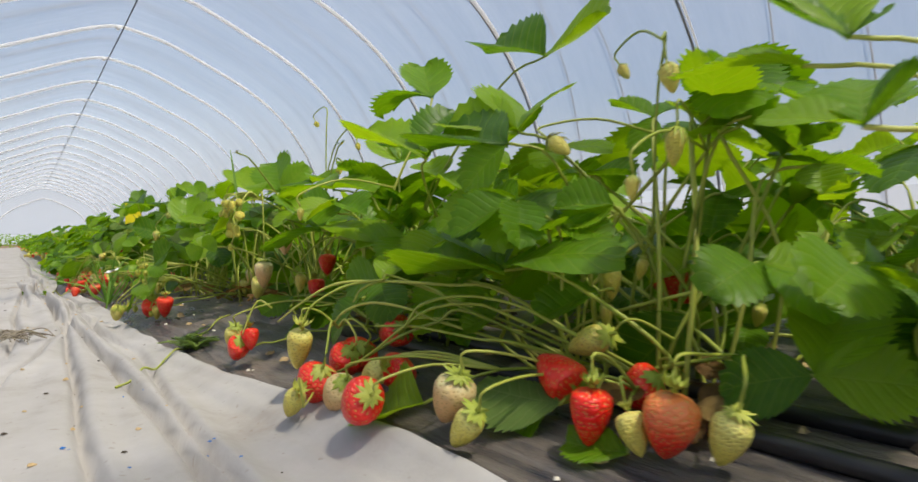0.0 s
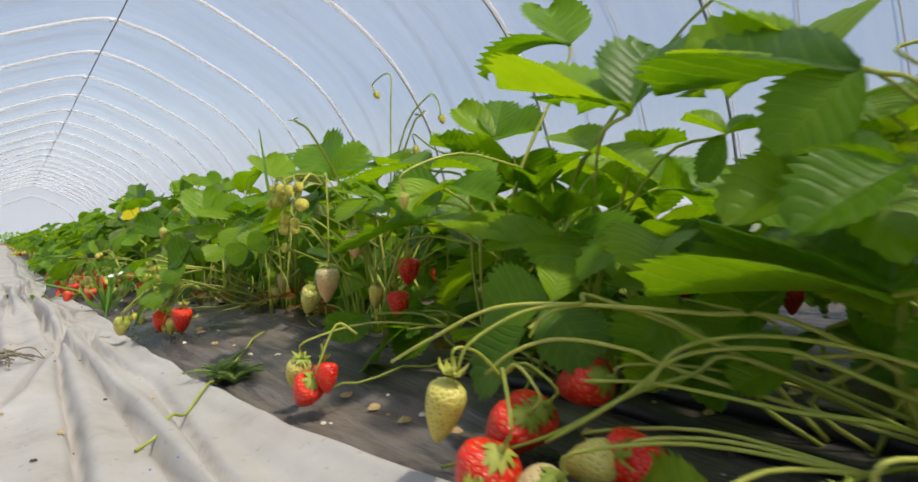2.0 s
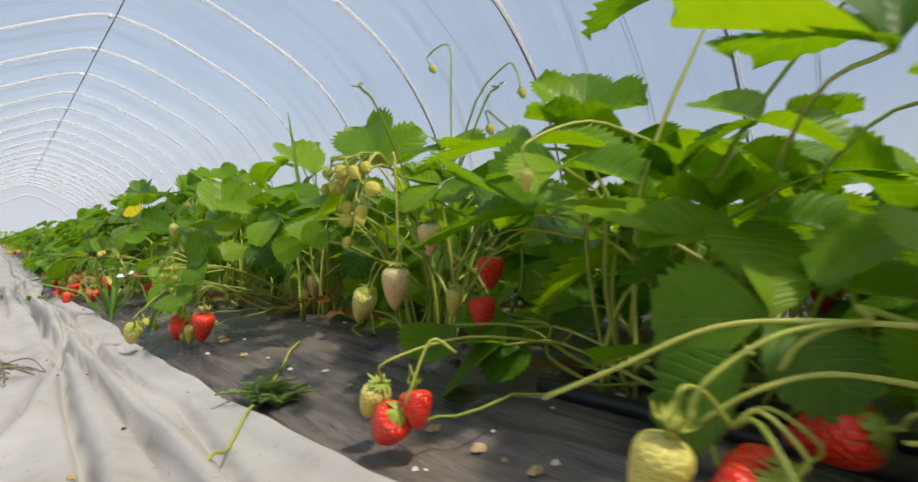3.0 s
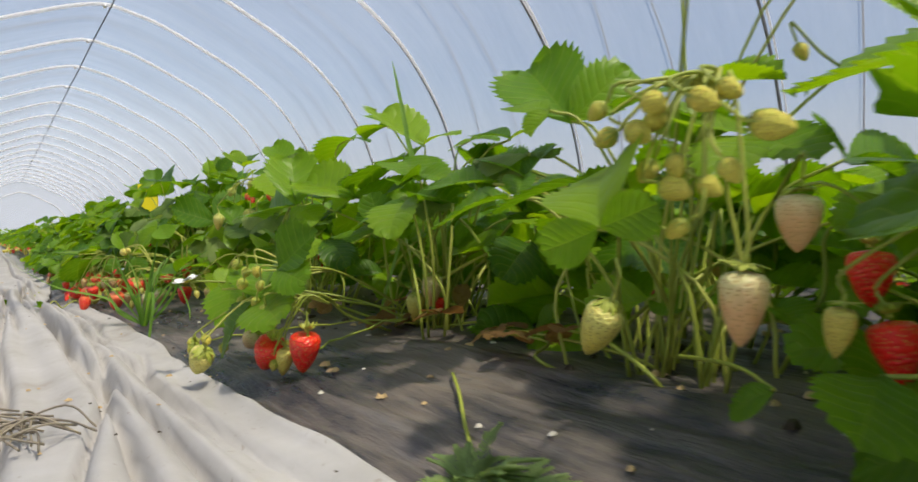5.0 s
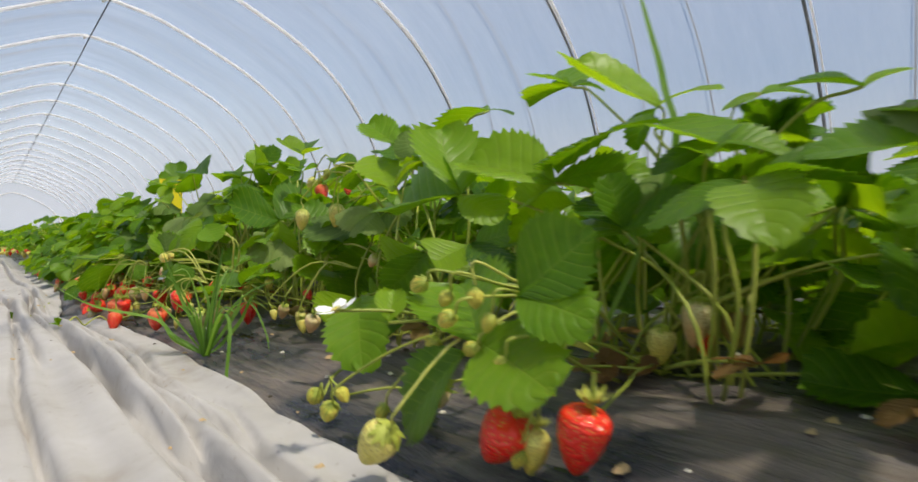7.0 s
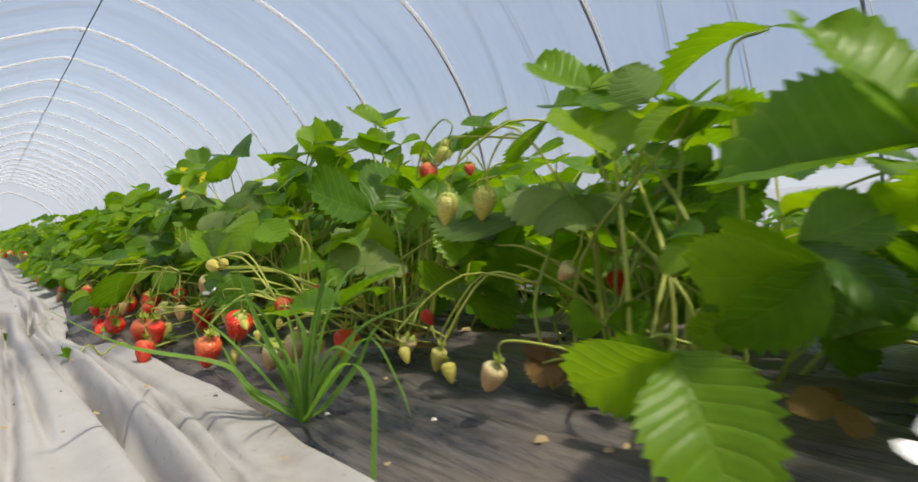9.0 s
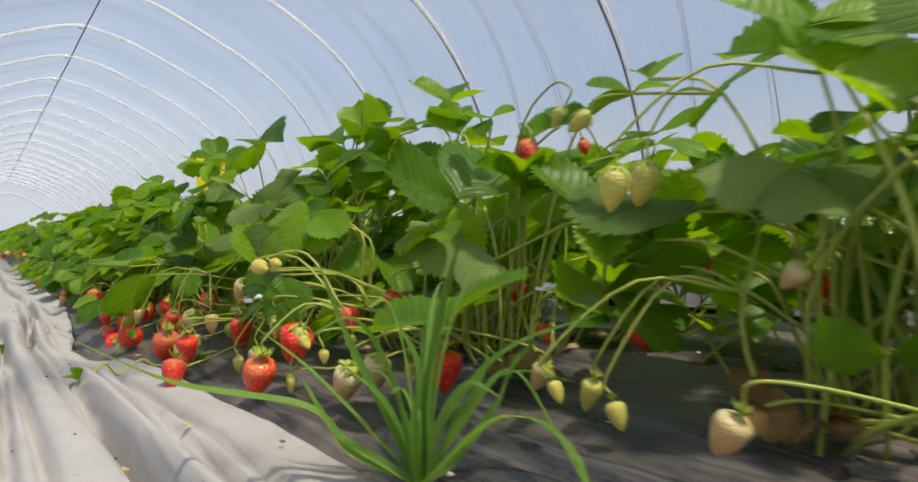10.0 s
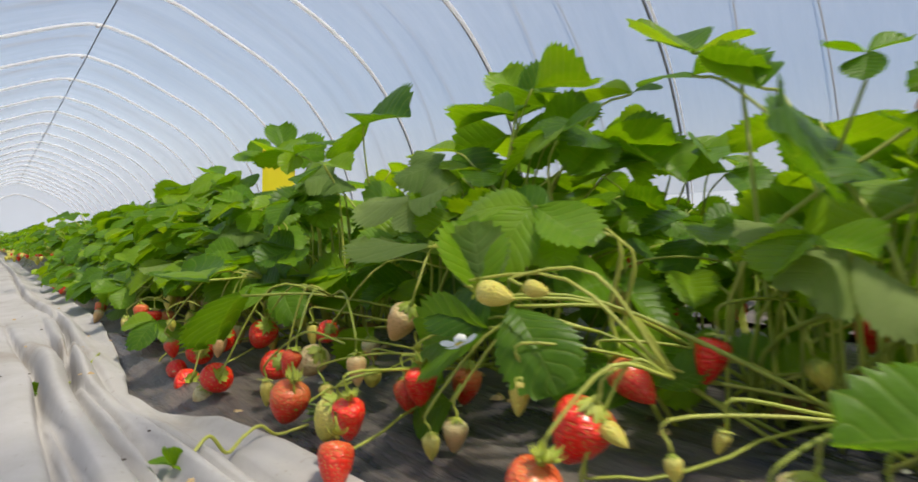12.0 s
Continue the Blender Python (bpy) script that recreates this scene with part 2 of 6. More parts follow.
def put(name, me, parent=None, m=None, label=""):
    """An object on a mesh, under a parent whose own place is taken off."""
    ob = new(name, me)
    if m is not None:
        ob.matrix_basis = m
    if parent is not None:
        ob.parent = parent
    if label:
        ob["label"] = label
    return ob


def thing(name, at=(0, 0, 0), **tags):
    e = new(name)
    e.empty_display_size = 0.02
    e.location = at
    return tagged(e, **tags)


def tube(points, radii, sides=6, verts=None, faces=None, uvs=None):
    """A swept tube along points; radii one or one for each point."""
    verts, faces, uvs = ([] if verts is None else verts), ([] if faces is None else faces), ([] if uvs is None else uvs)
    pts = [Vector(p) for p in points]
    if isinstance(radii, (int, float)):
        radii = [radii] * len(pts)
    base = len(verts)
    ref = Vector((0.31, 0.17, 0.94)).normalized()
    for i, p in enumerate(pts):
        d = (pts[min(i + 1, len(pts) - 1)] - pts[max(i - 1, 0)]).normalized()
        a = d.cross(ref)
        if a.length < 1e-3:
            a = d.cross(Vector((1, 0, 0)))
        a.normalize()
        b = d.cross(a)
        for k in range(sides):
            w = 2 * math.pi * k / sides
            verts.append(p + radii[i] * (math.cos(w) * a + math.sin(w) * b))
            uvs.append((k / sides, i / max(1, len(pts) - 1)))
    for i in range(len(pts) - 1):
        for k in range(sides):
            q, r = base + i * sides + k, base + i * sides + (k + 1) % sides
            faces.append((q, r, r + sides, q + sides))
    faces.append(tuple(base + k for k in range(sides))[::-1])
    last = base + (len(pts) - 1) * sides
    faces.append(tuple(last + k for k in range(sides)))
    return verts, faces, uvs


def spline(points, steps=6):
    """Catmull-Rom through points."""
    p = [Vector(q) for q in points]
    p = [2 * p[0] - p[1]] + p + [2 * p[-1] - p[-2]]
    out = []
    for i in range(1, len(p) - 2):
        for s in range(steps):
            t = s / steps
            a, b, c, d = p[i - 1], p[i], p[i + 1], p[i + 2]
            out.append(0.5 * (2 * b + (c - a) * t + (2 * a - 5 * b + 4 * c - d) * t * t + (3 * b - a - 3 * c + d) * t ** 3))
    out.append(p[-2])
    return out


def sheet(name, xs, ys, height, mat):
    """A sheet over a grid of x and y with a height function."""
    verts = [(x, y, height(x, y)) for y in ys for x in xs]
    nx = len(xs)
    faces = [(j * nx + i, j * nx + i + 1, (j + 1) * nx + i + 1, (j + 1) * nx + i) for j in range(len(ys) - 1) for i in range(nx - 1)]
    return link_mesh(name, verts, faces, mat)


def steps(a, b, n, power=1.0):
    return [a + (b - a) * (i / n) ** power for i in range(n + 1)]


# ---- tunnel ----
RIDGE_X, HOOP_0, PITCH, ENDS = 1.27, 10.75, 1.96, (-4, 17)
HALF = [(0, 3.51), (0.34, 3.46), (0.72, 3.36), (1.34, 3.09), (1.94, 2.79), (2.45, 2.42), (2.84, 1.96), (3.10, 1.50), (3.30, 0.86), (3.40, 0.0)]
FAR_HALF = [(0.36, 3.42), (0.80, 3.24), (1.23, 3.05), (1.70, 2.83), (2.20, 2.50), (2.71, 2.02), (3.08, 1.44), (3.30, 0.80), (3.40, 0.0)]
ARCH = spline([(-x, 0, z) for x, z in FAR_HALF[::-1]] + [(x, 0, z) for x, z in HALF], 4)
HOOP_Y = [HOOP_0 + PITCH * k for k in range(-7, ENDS[1] + 1)]


def build_tunnel():
    first = None
    v, f, _ = tube([Vector((p.x, 0.036, p.z - 0.004)) for p in ARCH], 0.012, 8)
    me = mesh_data("tunnel_hoop", v, f, STEEL)
    sv, sf, _ = tube([Vector((p.x * 0.999, -0.006, p.z * 0.999 - 0.012)) for p in ARCH], [0.007 + 0.019 * min(1.0, max(0.0, (p.z - 1.6) / 1.2)) for p in ARCH], 8)
    seam = mesh_data("film_crease", sv, sf, CREASE)
    cv, cf, _ = tube([(0, -0.05, 3.465), (0, -0.02, 3.47), (0, 0.02, 3.47), (0, 0.05, 3.465)], [0.015, 0.028, 0.028, 0.015], 8)
    cm = mesh_data("ridge_clamp", cv, cf, CLAMP)
    for y in HOOP_Y:
        h = thing("tunnel_hoop", (RIDGE_X, y, 0), label="galvanised steel tunnel hoop arching over the beds", category="hoop", group="tunnel hoops")
        put("arch_tube", me, h)
        put("film_crease", seam, h, label="white crease of film gathered along the hoop")
        put("ridge_clamp", cm, h, label="small white clamp at the ridge")
    # film with a little slack between the hoops
    ys = [HOOP_Y[0] + PITCH * j / 4 for j in range(4 * (len(HOOP_Y) - 1) + 1)]
    prof = [p for p in ARCH if p.z > 0.5]
    verts, faces = [], []
    for j, y in enumerate(ys):
        slack = 0.022 - (0.03 if j % 4 else 0.0) * (1.0 if j % 4 == 2 else 0.75)
        for p in prof:
            nrm = Vector((p.x, 0, p.z * 0.6)).normalized()
            q = p + nrm * slack
            verts.append((RIDGE_X + q.x, y, q.z))
    n = len(prof)
    for j in range(len(ys) - 1):
        for i in range(n - 1):
            a = j * n + i
            faces.append((a, a + 1, a + n + 1, a + n))
    cover = link_mesh("wall_film", verts, faces, FILM)
    tagged(cover, "clear milky plastic film stretched over the tunnel hoops", "tunnel film", kind="structure")
    for s in (-1, 1):
        sk = sheet("wall_skirt", [RIDGE_X + s * (3.41 - 0.02 * i) for i in range(4)], [HOOP_Y[0], 10, 25, HOOP_Y[-1]], lambda x, y: 0.0, SKIRT)
        for vv in sk.data.vertices:
            i = round((3.41 - abs(vv.co.x - RIDGE_X)) / 0.02)
            vv.co.z = 0.02 + 0.18 * i
        tagged(sk, "grey plastic skirt along the tunnel's side", "skirt", kind="structure")
    # ropes tied over the film, straight across and aslant
    for k in range(len(HOOP_Y) - 1):
        for a, b_ in ((0.42, 0.42), (0.12, 0.8)):
            pts = [Vector((RIDGE_X + p.x * 1.004, HOOP_Y[k] + PITCH * (a + (b_ - a) * i / (len(ARCH) - 1)), p.z * 1.004 + 0.02)) for i, p in enumerate(ARCH)]
            v, f, _ = tube(pts, 0.0065, 4)
            r = link_mesh("tie_rope", v, f, ROPE)
            tagged(r, "thin grey rope tied over the tunnel film", "rope", group="tie ropes")
    v, f, _ = tube([(RIDGE_X + 0.05, y, 3.44 - (0.02 if i % 2 else 0)) for i, y in enumerate(HOOP_Y)], 0.009, 6)
    tagged(link_mesh("ridge_cable", v, f, CABLE), "dark cable running along the tunnel ridge", "cable")
    # far end: film gable with posts and an arched door frame
    ye = HOOP_Y[-1] + 0.03
    rim = [p for p in ARCH if p.z > 0.75]
    verts = [(RIDGE_X + p.x, ye, p.z) for p in rim] + [(RIDGE_X + p.x, ye, 0.75) for p in rim]
    n = len(rim)
    g = link_mesh("wall_end", verts, [(i, i + 1, n + i + 1, n + i) for i in range(n - 1)], END_FILM, smooth=False)
    tagged(g, "milky plastic film closing the far tunnel end", "end wall", kind="structure")
    d = thing("end_frame", (RIDGE_X, ye - 0.05, 0), label="white arched frame at the far tunnel end", category="frame")
    v, f, _ = tube([(p.x * 0.75, 0, p.z * 0.82) for p in ARCH], 0.03, 6)
    link_mesh("inner_arch", v, f, CLAMP, d)


build_tunnel()

# ---- ground, path fabric, beds ----


def wrinkle(x, y, sx, sy, amp):
    return amp * noise.noise((x * sx, y * sy, 3.7))


ground = sheet("ground", [-600, -60, -8, -3, 8, 60, 600], [-600, -60, -8, 10, 30, 50, 120, 900], lambda x, y: -0.03, SOIL)
tagged(ground, "brown bare soil round and under the tunnel", "ground", kind="structure")


EDGE_Y = (-1.0, 0.2, 0.34, 0.53, 0.74, 1.0, 1.37, 1.75, 2.05, 2.2, 2.33, 2.44, 2.55, 2.65, 2.9, 3.3, 4.0, 44)
EDGE_X = (0.22, 0.225, 0.228, 0.218, 0.197, 0.180, 0.175, 0.179, 0.180, 0.166, 0.160, 0.142, 0.115, 0.105, 0.13, 0.155, 0.16, 0.17)


def fabric_edge(y):
    return float(np.interp(y, EDGE_Y, EDGE_X)) + 0.004 * noise.noise((0.0, y * 7, 2.0)) + 0.010 * noise.noise((0.0, y * 1.3, 8.0)) * (1 if y > 3 else 0.2)


# long creases of the cloth: places along the path, sideways places, depth
CREASES = [((0.0, 0.5, 0.95, 1.5, 2.0, 2.6), (0.100, 0.108, 0.106, 0.080, 0.079, 0.070), 0.012),
           ((0.0, 0.55, 0.7, 1.05, 1.4, 2.4), (0.118, 0.122, 0.128, 0.150, 0.125, 0.110), 0.009),
           ((0.2, 0.5, 0.7, 1.3, 2.2, 3.2), (0.042, 0.045, 0.050, 0.074, 0.070, 0.050), 0.010),
           ((0.8, 0.95, 1.07, 1.35, 1.6, 2.0), (-0.030, -0.013, 0.025, 0.076, 0.10, 0.12), 0.009),
           ((1.1, 1.3, 1.45, 1.8, 2.2, 3.0), (-0.004, -0.002, 0.000, -0.001, 0.010, 0.024), 0.009),
           ((1.1, 1.2, 1.45, 1.6, 1.8, 1.95), (0.121, 0.121, 0.124, 0.150, 0.118, 0.10), 0.008),
           ((1.7, 1.84, 1.92, 2.07, 2.3, 2.6), (0.128, 0.132, 0.139, 0.132, 0.12, 0.10), 0.011),
           ((1.7, 1.88, 2.0, 2.26, 2.5, 3.4), (0.088, 0.083, 0.074, 0.057, 0.05, 0.06), 0.009),
           ((1.9, 2.15, 2.32, 2.49, 2.72, 3.4), (0.026, 0.025, 0.024, 0.024, 0.020, 0.0), 0.009),
           ((2.0, 2.2, 2.3, 2.4, 2.5, 3.6), (0.10, 0.096, 0.092, 0.088, 0.086, 0.09), 0.010),
           ((2.6, 3.2, 4.0, 6.0, 9.0, 14.0), (0.05, 0.09, 0.06, 0.08, 0.05, 0.07), 0.012)]


def crease(x, y, ys, xs, deep):
    """A narrow valley with a soft ridge of slack cloth beyond it, dying out at both ends."""
    c = float(np.interp(y, ys, xs)) + 0.006 * noise.noise((y * 3.0, deep * 900, 0.0))
    d = x - c
    fade = min(1.0, max(0.0, (y - ys[0]) / 0.15), max(0.0, (ys[-1] - y) / 0.4))
    if y < ys[0] or y > ys[-1] or abs(d) > 0.09:
        return 0.0
    valley = -1.9 * deep * math.exp(-(d / 0.0036) ** 2)
    ridge = 0.75 * deep * (math.exp(-((d - 0.013) / 0.012) ** 2) if d > 0 else math.exp(-((d - 0.013) / 0.009) ** 2))
    roll = 0.35 * deep * math.exp(-((d + 0.02) / 0.016) ** 2)
    return fade * (valley + ridge + roll)


def fabric_z(x, y):
    z = 0.046 + 0.010 * min(1, max(0, (x + 0.02) / 0.2)) - 0.10 * max(0, -x - 0.12) ** 1.2
    for args in CREASES:
        z += crease(x, y, *args)
    return z + wrinkle(x, y, 9, 3, 0.006) + wrinkle(x, y, 30, 12, 0.0010)


def bed_z(x, y):
    """Raised bed with a rounded shoulder, x measured from the bed's near edge."""
    z = 0.09 * (1 - math.exp(-max(0, x) / 0.17)) - 0.10 * math.exp((x - 0.86) / 0.07)
    z += wrinkle(x + 0.05 * y, y, 36, 2.6, 0.0054) + wrinkle(x + 0.12 * y, y, 75, 4, 0.0036) + wrinkle(x, y, 10, 22, 0.0022) + wrinkle(x, y, 3, 2, 0.004)
    return max(z, -0.02)


def mulch_z(x, y):
    return 0.030 - 0.016 * min(1, max(0, (y - 1.2) / 0.6)) * min(1, max(0, (x - 0.15) / 0.1)) + bed_z(x - 0.12, y)


def build_ground():
    xs = steps(-0.9, -0.1, 8) + steps(-0.096, -0.004, 23) + [0.004 * i for i in range(0, 46)]
    ys = steps(-1.0, -0.02, 20) + steps(0.0, 3.4, 340) + steps(3.42, 12, 160) + steps(12.2, 44, 60)

    ob = sheet("path_fabric", xs, ys, lambda x, y: 0.0, FABRIC)
    for v in ob.data.vertices:      # the rim of the cloth follows its own wavering line
        rim = fabric_edge(v.co.y)
        last = v.co.x > 0.1799
        if v.co.x > 0.0:
            v.co.x *= rim / 0.18
        v.co.z = fabric_z(v.co.x, v.co.y)
        w = min(1.0, max(0.0, (v.co.x - rim + 0.07) / 0.07))
        v.co.z = max(v.co.z * (1 - w) + (mulch_z(v.co.x, v.co.y) + 0.008) * w, mulch_z(v.co.x, v.co.y) + 0.005 if v.co.x > 0.12 else 0)
        if last:
            v.co.z -= 0.0035
    tagged(ob, "off-white crumpled ground cloth covering the path", "ground cloth", kind="structure")
    xs = steps(0.10, 0.56, 100) + steps(0.58, 1.1, 18)
    ys = steps(-1.0, -0.02, 30) + steps(0.0, 3.6, 220) + steps(3.65, 12, 100) + steps(12.2, 44, 60)
    ob = sheet("bed_mulch", xs, ys, mulch_z, MULCH)
    tagged(ob, "black plastic mulch film wrinkled and dusty over the raised bed", "mulch film", kind="structure")
    for x0 in (1.45, 2.85):
        ob = sheet("bed_mulch", [x0 + d for d in steps(-0.02, 1.0, 14)], steps(-1.0, 44, 90), lambda x, y: 0.03 + bed_z(x - x0, y), MULCH)
        tagged(ob, "black plastic mulch film over a farther bed", "mulch film", kind="structure")
        ob = sheet("path_fabric", [x0 + d for d in steps(-0.42, 0.0, 6)], steps(-1.0, 44, 60), lambda x, y: -0.005 + wrinkle(x, y, 8, 5, 0.01), FABRIC)
        tagged(ob, "off-white ground cloth on a farther path", "ground cloth", kind="structure")


build_ground()
# ---- strawberry plants ----
PETIOLES = []
rng = random.Random(11)


def leaflet_mesh(name, seed, rows=25, fold_up=0.3, droop=0.2, ripple=0.02, width=0.44, mat=None):
    """One leaflet, 1 long along +Y: wedge at the base, broad and blunt above, coarse teeth round its rim, folded along the midrib."""
    r = random.Random(seed)
    skew, wav, cup, curl = r.uniform(-0.06, 0.06), r.uniform(0, 6), r.uniform(-0.1, 0.25), r.uniform(-0.08, 0.12)
    verts, uvs, faces = [], [], []
    cols = (-1, -0.86, -0.58, -0.28, 0, 0.28, 0.58, 0.86, 1)
    for i in range(rows):
        v = i / (rows - 1)
        if v < 0.58:
            w = width * (1 - (1 - v / 0.58) ** 1.75)
        else:
            w = width * math.sqrt(max(0.0, 1 - ((v - 0.58) / 0.43) ** 2.3))
        w = max(w, 0.008)
        deep = 0.0 if v < 0.2 else r.uniform(0.85, 1.2)
        for c in cols:
            x, y = c * w, v
            if abs(c) == 1 and deep:
                if i % 2:
                    x += math.copysign(0.042 * deep * (1.15 - 0.5 * v), c)
                    y += 0.046 * deep
                else:
                    x -= math.copysign(0.024 * deep, c)
                    y -= 0.012
            if i == rows - 1:
                y += 0.035 * (1 - abs(c)) ** 2 + (0.02 if abs(abs(c) - 0.58) < 0.01 else 0.0)
            a = abs(x)
            z = fold_up * a * (1 - 0.45 * a) - droop * v * v - 0.12 * a * a + cup * 0.5 * (v - 0.5) ** 2
            z += ripple * math.sin(2 * math.pi * (v * 4.0 - abs(c) * 1.3)) * min(1, 2 * abs(c)) * (1.2 - abs(c))
            z += 0.045 * math.sin(wav + 4.5 * v + 2 * c) * abs(c) + skew * c * v * 0.4 - curl * max(0.0, abs(c) - 0.5) * v
            verts.append((x + skew * v * v * 0.6, y, z))
            uvs.append((0.5 + 0.5 * c, v))
    n = len(cols)
    for i in range(rows - 1):
        for j in range(n - 1):
            a = i * n + j
            faces.append((a, a + 1, a + n + 1, a + n))
    return mesh_data(name, verts, faces, mat or LEAF, uvs)


LEAFLETS = [leaflet_mesh("leaflet", 3 + i, fold_up=fu, droop=dr, ripple=rp, width=wd)
            for i, (fu, dr, rp, wd) in enumerate([(0.36, 0.24, 0.010, 0.43), (0.62, 0.10, 0.014, 0.44), (0.22, 0.38, 0.012, 0.41), (0.85, 0.18, 0.012, 0.45), (0.45, -0.12, 0.015, 0.42), (0.15, 0.30, 0.012, 0.45), (0.5, 0.45, 0.016, 0.43), (0.3, 0.05, 0.018, 0.46), (0.7, 0.32, 0.014, 0.40)])]
PALE_LEAFLETS = [leaflet_mesh("leaflet", 23 + i, fold_up=-0.3, droop=0.1 * i, mat=LEAF_PALE) for i in range(2)]
DRY_LEAFLETS = [leaflet_mesh("leaflet", 33 + i, fold_up=0.35, droop=0.3, ripple=0.05, mat=LEAF_DRY) for i in range(2)]


def berry_mesh(name, mat, wide, blunt, seed, rings=13, segs=18):
    """A berry 1 long, hanging down from its calyx at the origin."""
    r = random.Random(seed)
    lump = [(r.uniform(0, 6), r.uniform(0.01, 0.05), r.choice((1, 2, 2, 3))) for _ in range(3)]
    verts, uvs, faces = [], [], []
    for i in range(rings + 1):
        v = i / rings
        q = max(0.0, (v - blunt) / (1 - blunt))
        prof = 0.72 * (1 - q ** 1.75) + 0.28 * math.sqrt(max(0.0, 1 - q ** 2.6))
        if v < blunt:
            prof = (1 - (1 - v / blunt) ** 2.4) ** 0.6
        for k in range(segs + 1):
            w = 2 * math.pi * k / segs
            rad = wide * max(prof, 0.0) * (1 + sum(a * math.cos(q * w + ph) for ph, a, q in lump))
            dip = 0.05 * math.exp(-(v / 0.08)) * 1.0
            verts.append((rad * math.cos(w), rad * math.sin(w), -v * (1 - 0.0) - dip + 0.02))
            uvs.append((k / segs, v))
    n = segs + 1
    for i in range(rings):
        for k in range(segs):
            a = i * n + k
            faces.append((a, a + n, a + n + 1, a + 1))
    return mesh_data(name, verts, faces, mat, uvs)


def calyx_mesh(seed, lift, count=9, size=0.5):
    """A star of pointed sepals round the stalk's end."""
    r = random.Random(seed)
    verts, faces, uvs = [], [], []
    for k in range(count):
        w = 2 * math.pi * (k + r.uniform(-0.2, 0.2)) / count
        ln, wd, up = size * r.uniform(0.75, 1.15), 0.05 * r.uniform(0.8, 1.2), lift + r.uniform(-0.25, 0.25)
        b = len(verts)
        for i, (s, q) in enumerate(((0.0, 0.5), (0.35, 1.0), (0.7, 0.75), (1.0, 0.04))):
            rad, z = s * ln * math.cos(up * s * 0.9), 0.03 + s * ln * math.sin(up * s) + 0.02
            for sd in (-1, 0, 1):
                verts.append((rad * math.cos(w) - sd * q * wd * math.sin(w), rad * math.sin(w) + sd * q * wd * math.cos(w), z + (0.015 if sd == 0 else 0)))
                uvs.append((0.5 + sd * 0.5, s))
        for i in range(3):
            for j in range(2):
                a = b + 3 * i + j
                faces.append((a, a + 1, a + 4, a + 3))
    tv, tf, _ = tube([(0, 0, 0.0), (0.0, 0, 0.1), (0.01, 0, 0.2)], [0.06, 0.04, 0.03], 6)
    o = len(verts)
    return mesh_data("calyx", verts + tv, faces + [tuple(i + o for i in f) for f in tf], SEPAL, uvs + [(0.5, 0.5)] * len(tv))


BERRIES = {
    "ripe": [berry_mesh("strawberry", RIPE, w, b, 50 + i) for i, (w, b) in enumerate([(0.37, 0.24), (0.39, 0.28), (0.34, 0.22)])],
    "turning": [berry_mesh("strawberry", BLUSH, w, b, 60 + i) for i, (w, b) in enumerate([(0.31, 0.25), (0.34, 0.28)])],
    "turning2": [berry_mesh("strawberry", REDDENING, w, b, 90 + i) for i, (w, b) in enumerate([(0.35, 0.28), (0.38, 0.33)])],
    "fruitlet": [berry_mesh("strawberry", FRUITLET, w, b, 75 + i, 10, 14) for i, (w, b) in enumerate([(0.36, 0.36), (0.32, 0.42), (0.40, 0.45)])],
    "green": [berry_mesh("strawberry", GREEN, w, b, 70 + i) for i, (w, b) in enumerate([(0.28, 0.26), (0.25, 0.30), (0.31, 0.28)])],
}
CALYXES = [calyx_mesh(80, -0.15, 11, 0.30), calyx_mesh(81, 0.7, 12, 0.27), calyx_mesh(82, -0.6, 11, 0.33), calyx_mesh(83, -0.9, 10, 0.56)]
BERRY_LABEL = {"fruitlet": "small yellow-green fruitlet wrapped in its sepals", "ripe": "ripe red strawberry with pitted yellow seeds", "turning": "half-ripe strawberry turning from cream to red", "green": "unripe yellow-green strawberry", "turning2": "nearly ripe orange-red strawberry with a pale shoulder"}


def basis(origin, forward, normal, size):
    """A frame with +Y along forward and +Z near normal."""
    y = Vector(forward).normalized()
    z = Vector(normal)
    z = (z - y * z.dot(y)).normalized()
    x = y.cross(z)
    m = Matrix((x, y, z)).transposed().to_4x4()
    return Matrix.Translation(origin) @ m @ Matrix.Diagonal((size, size, size, 1))


def crown_of(plant):
    return Vector(plant.location)


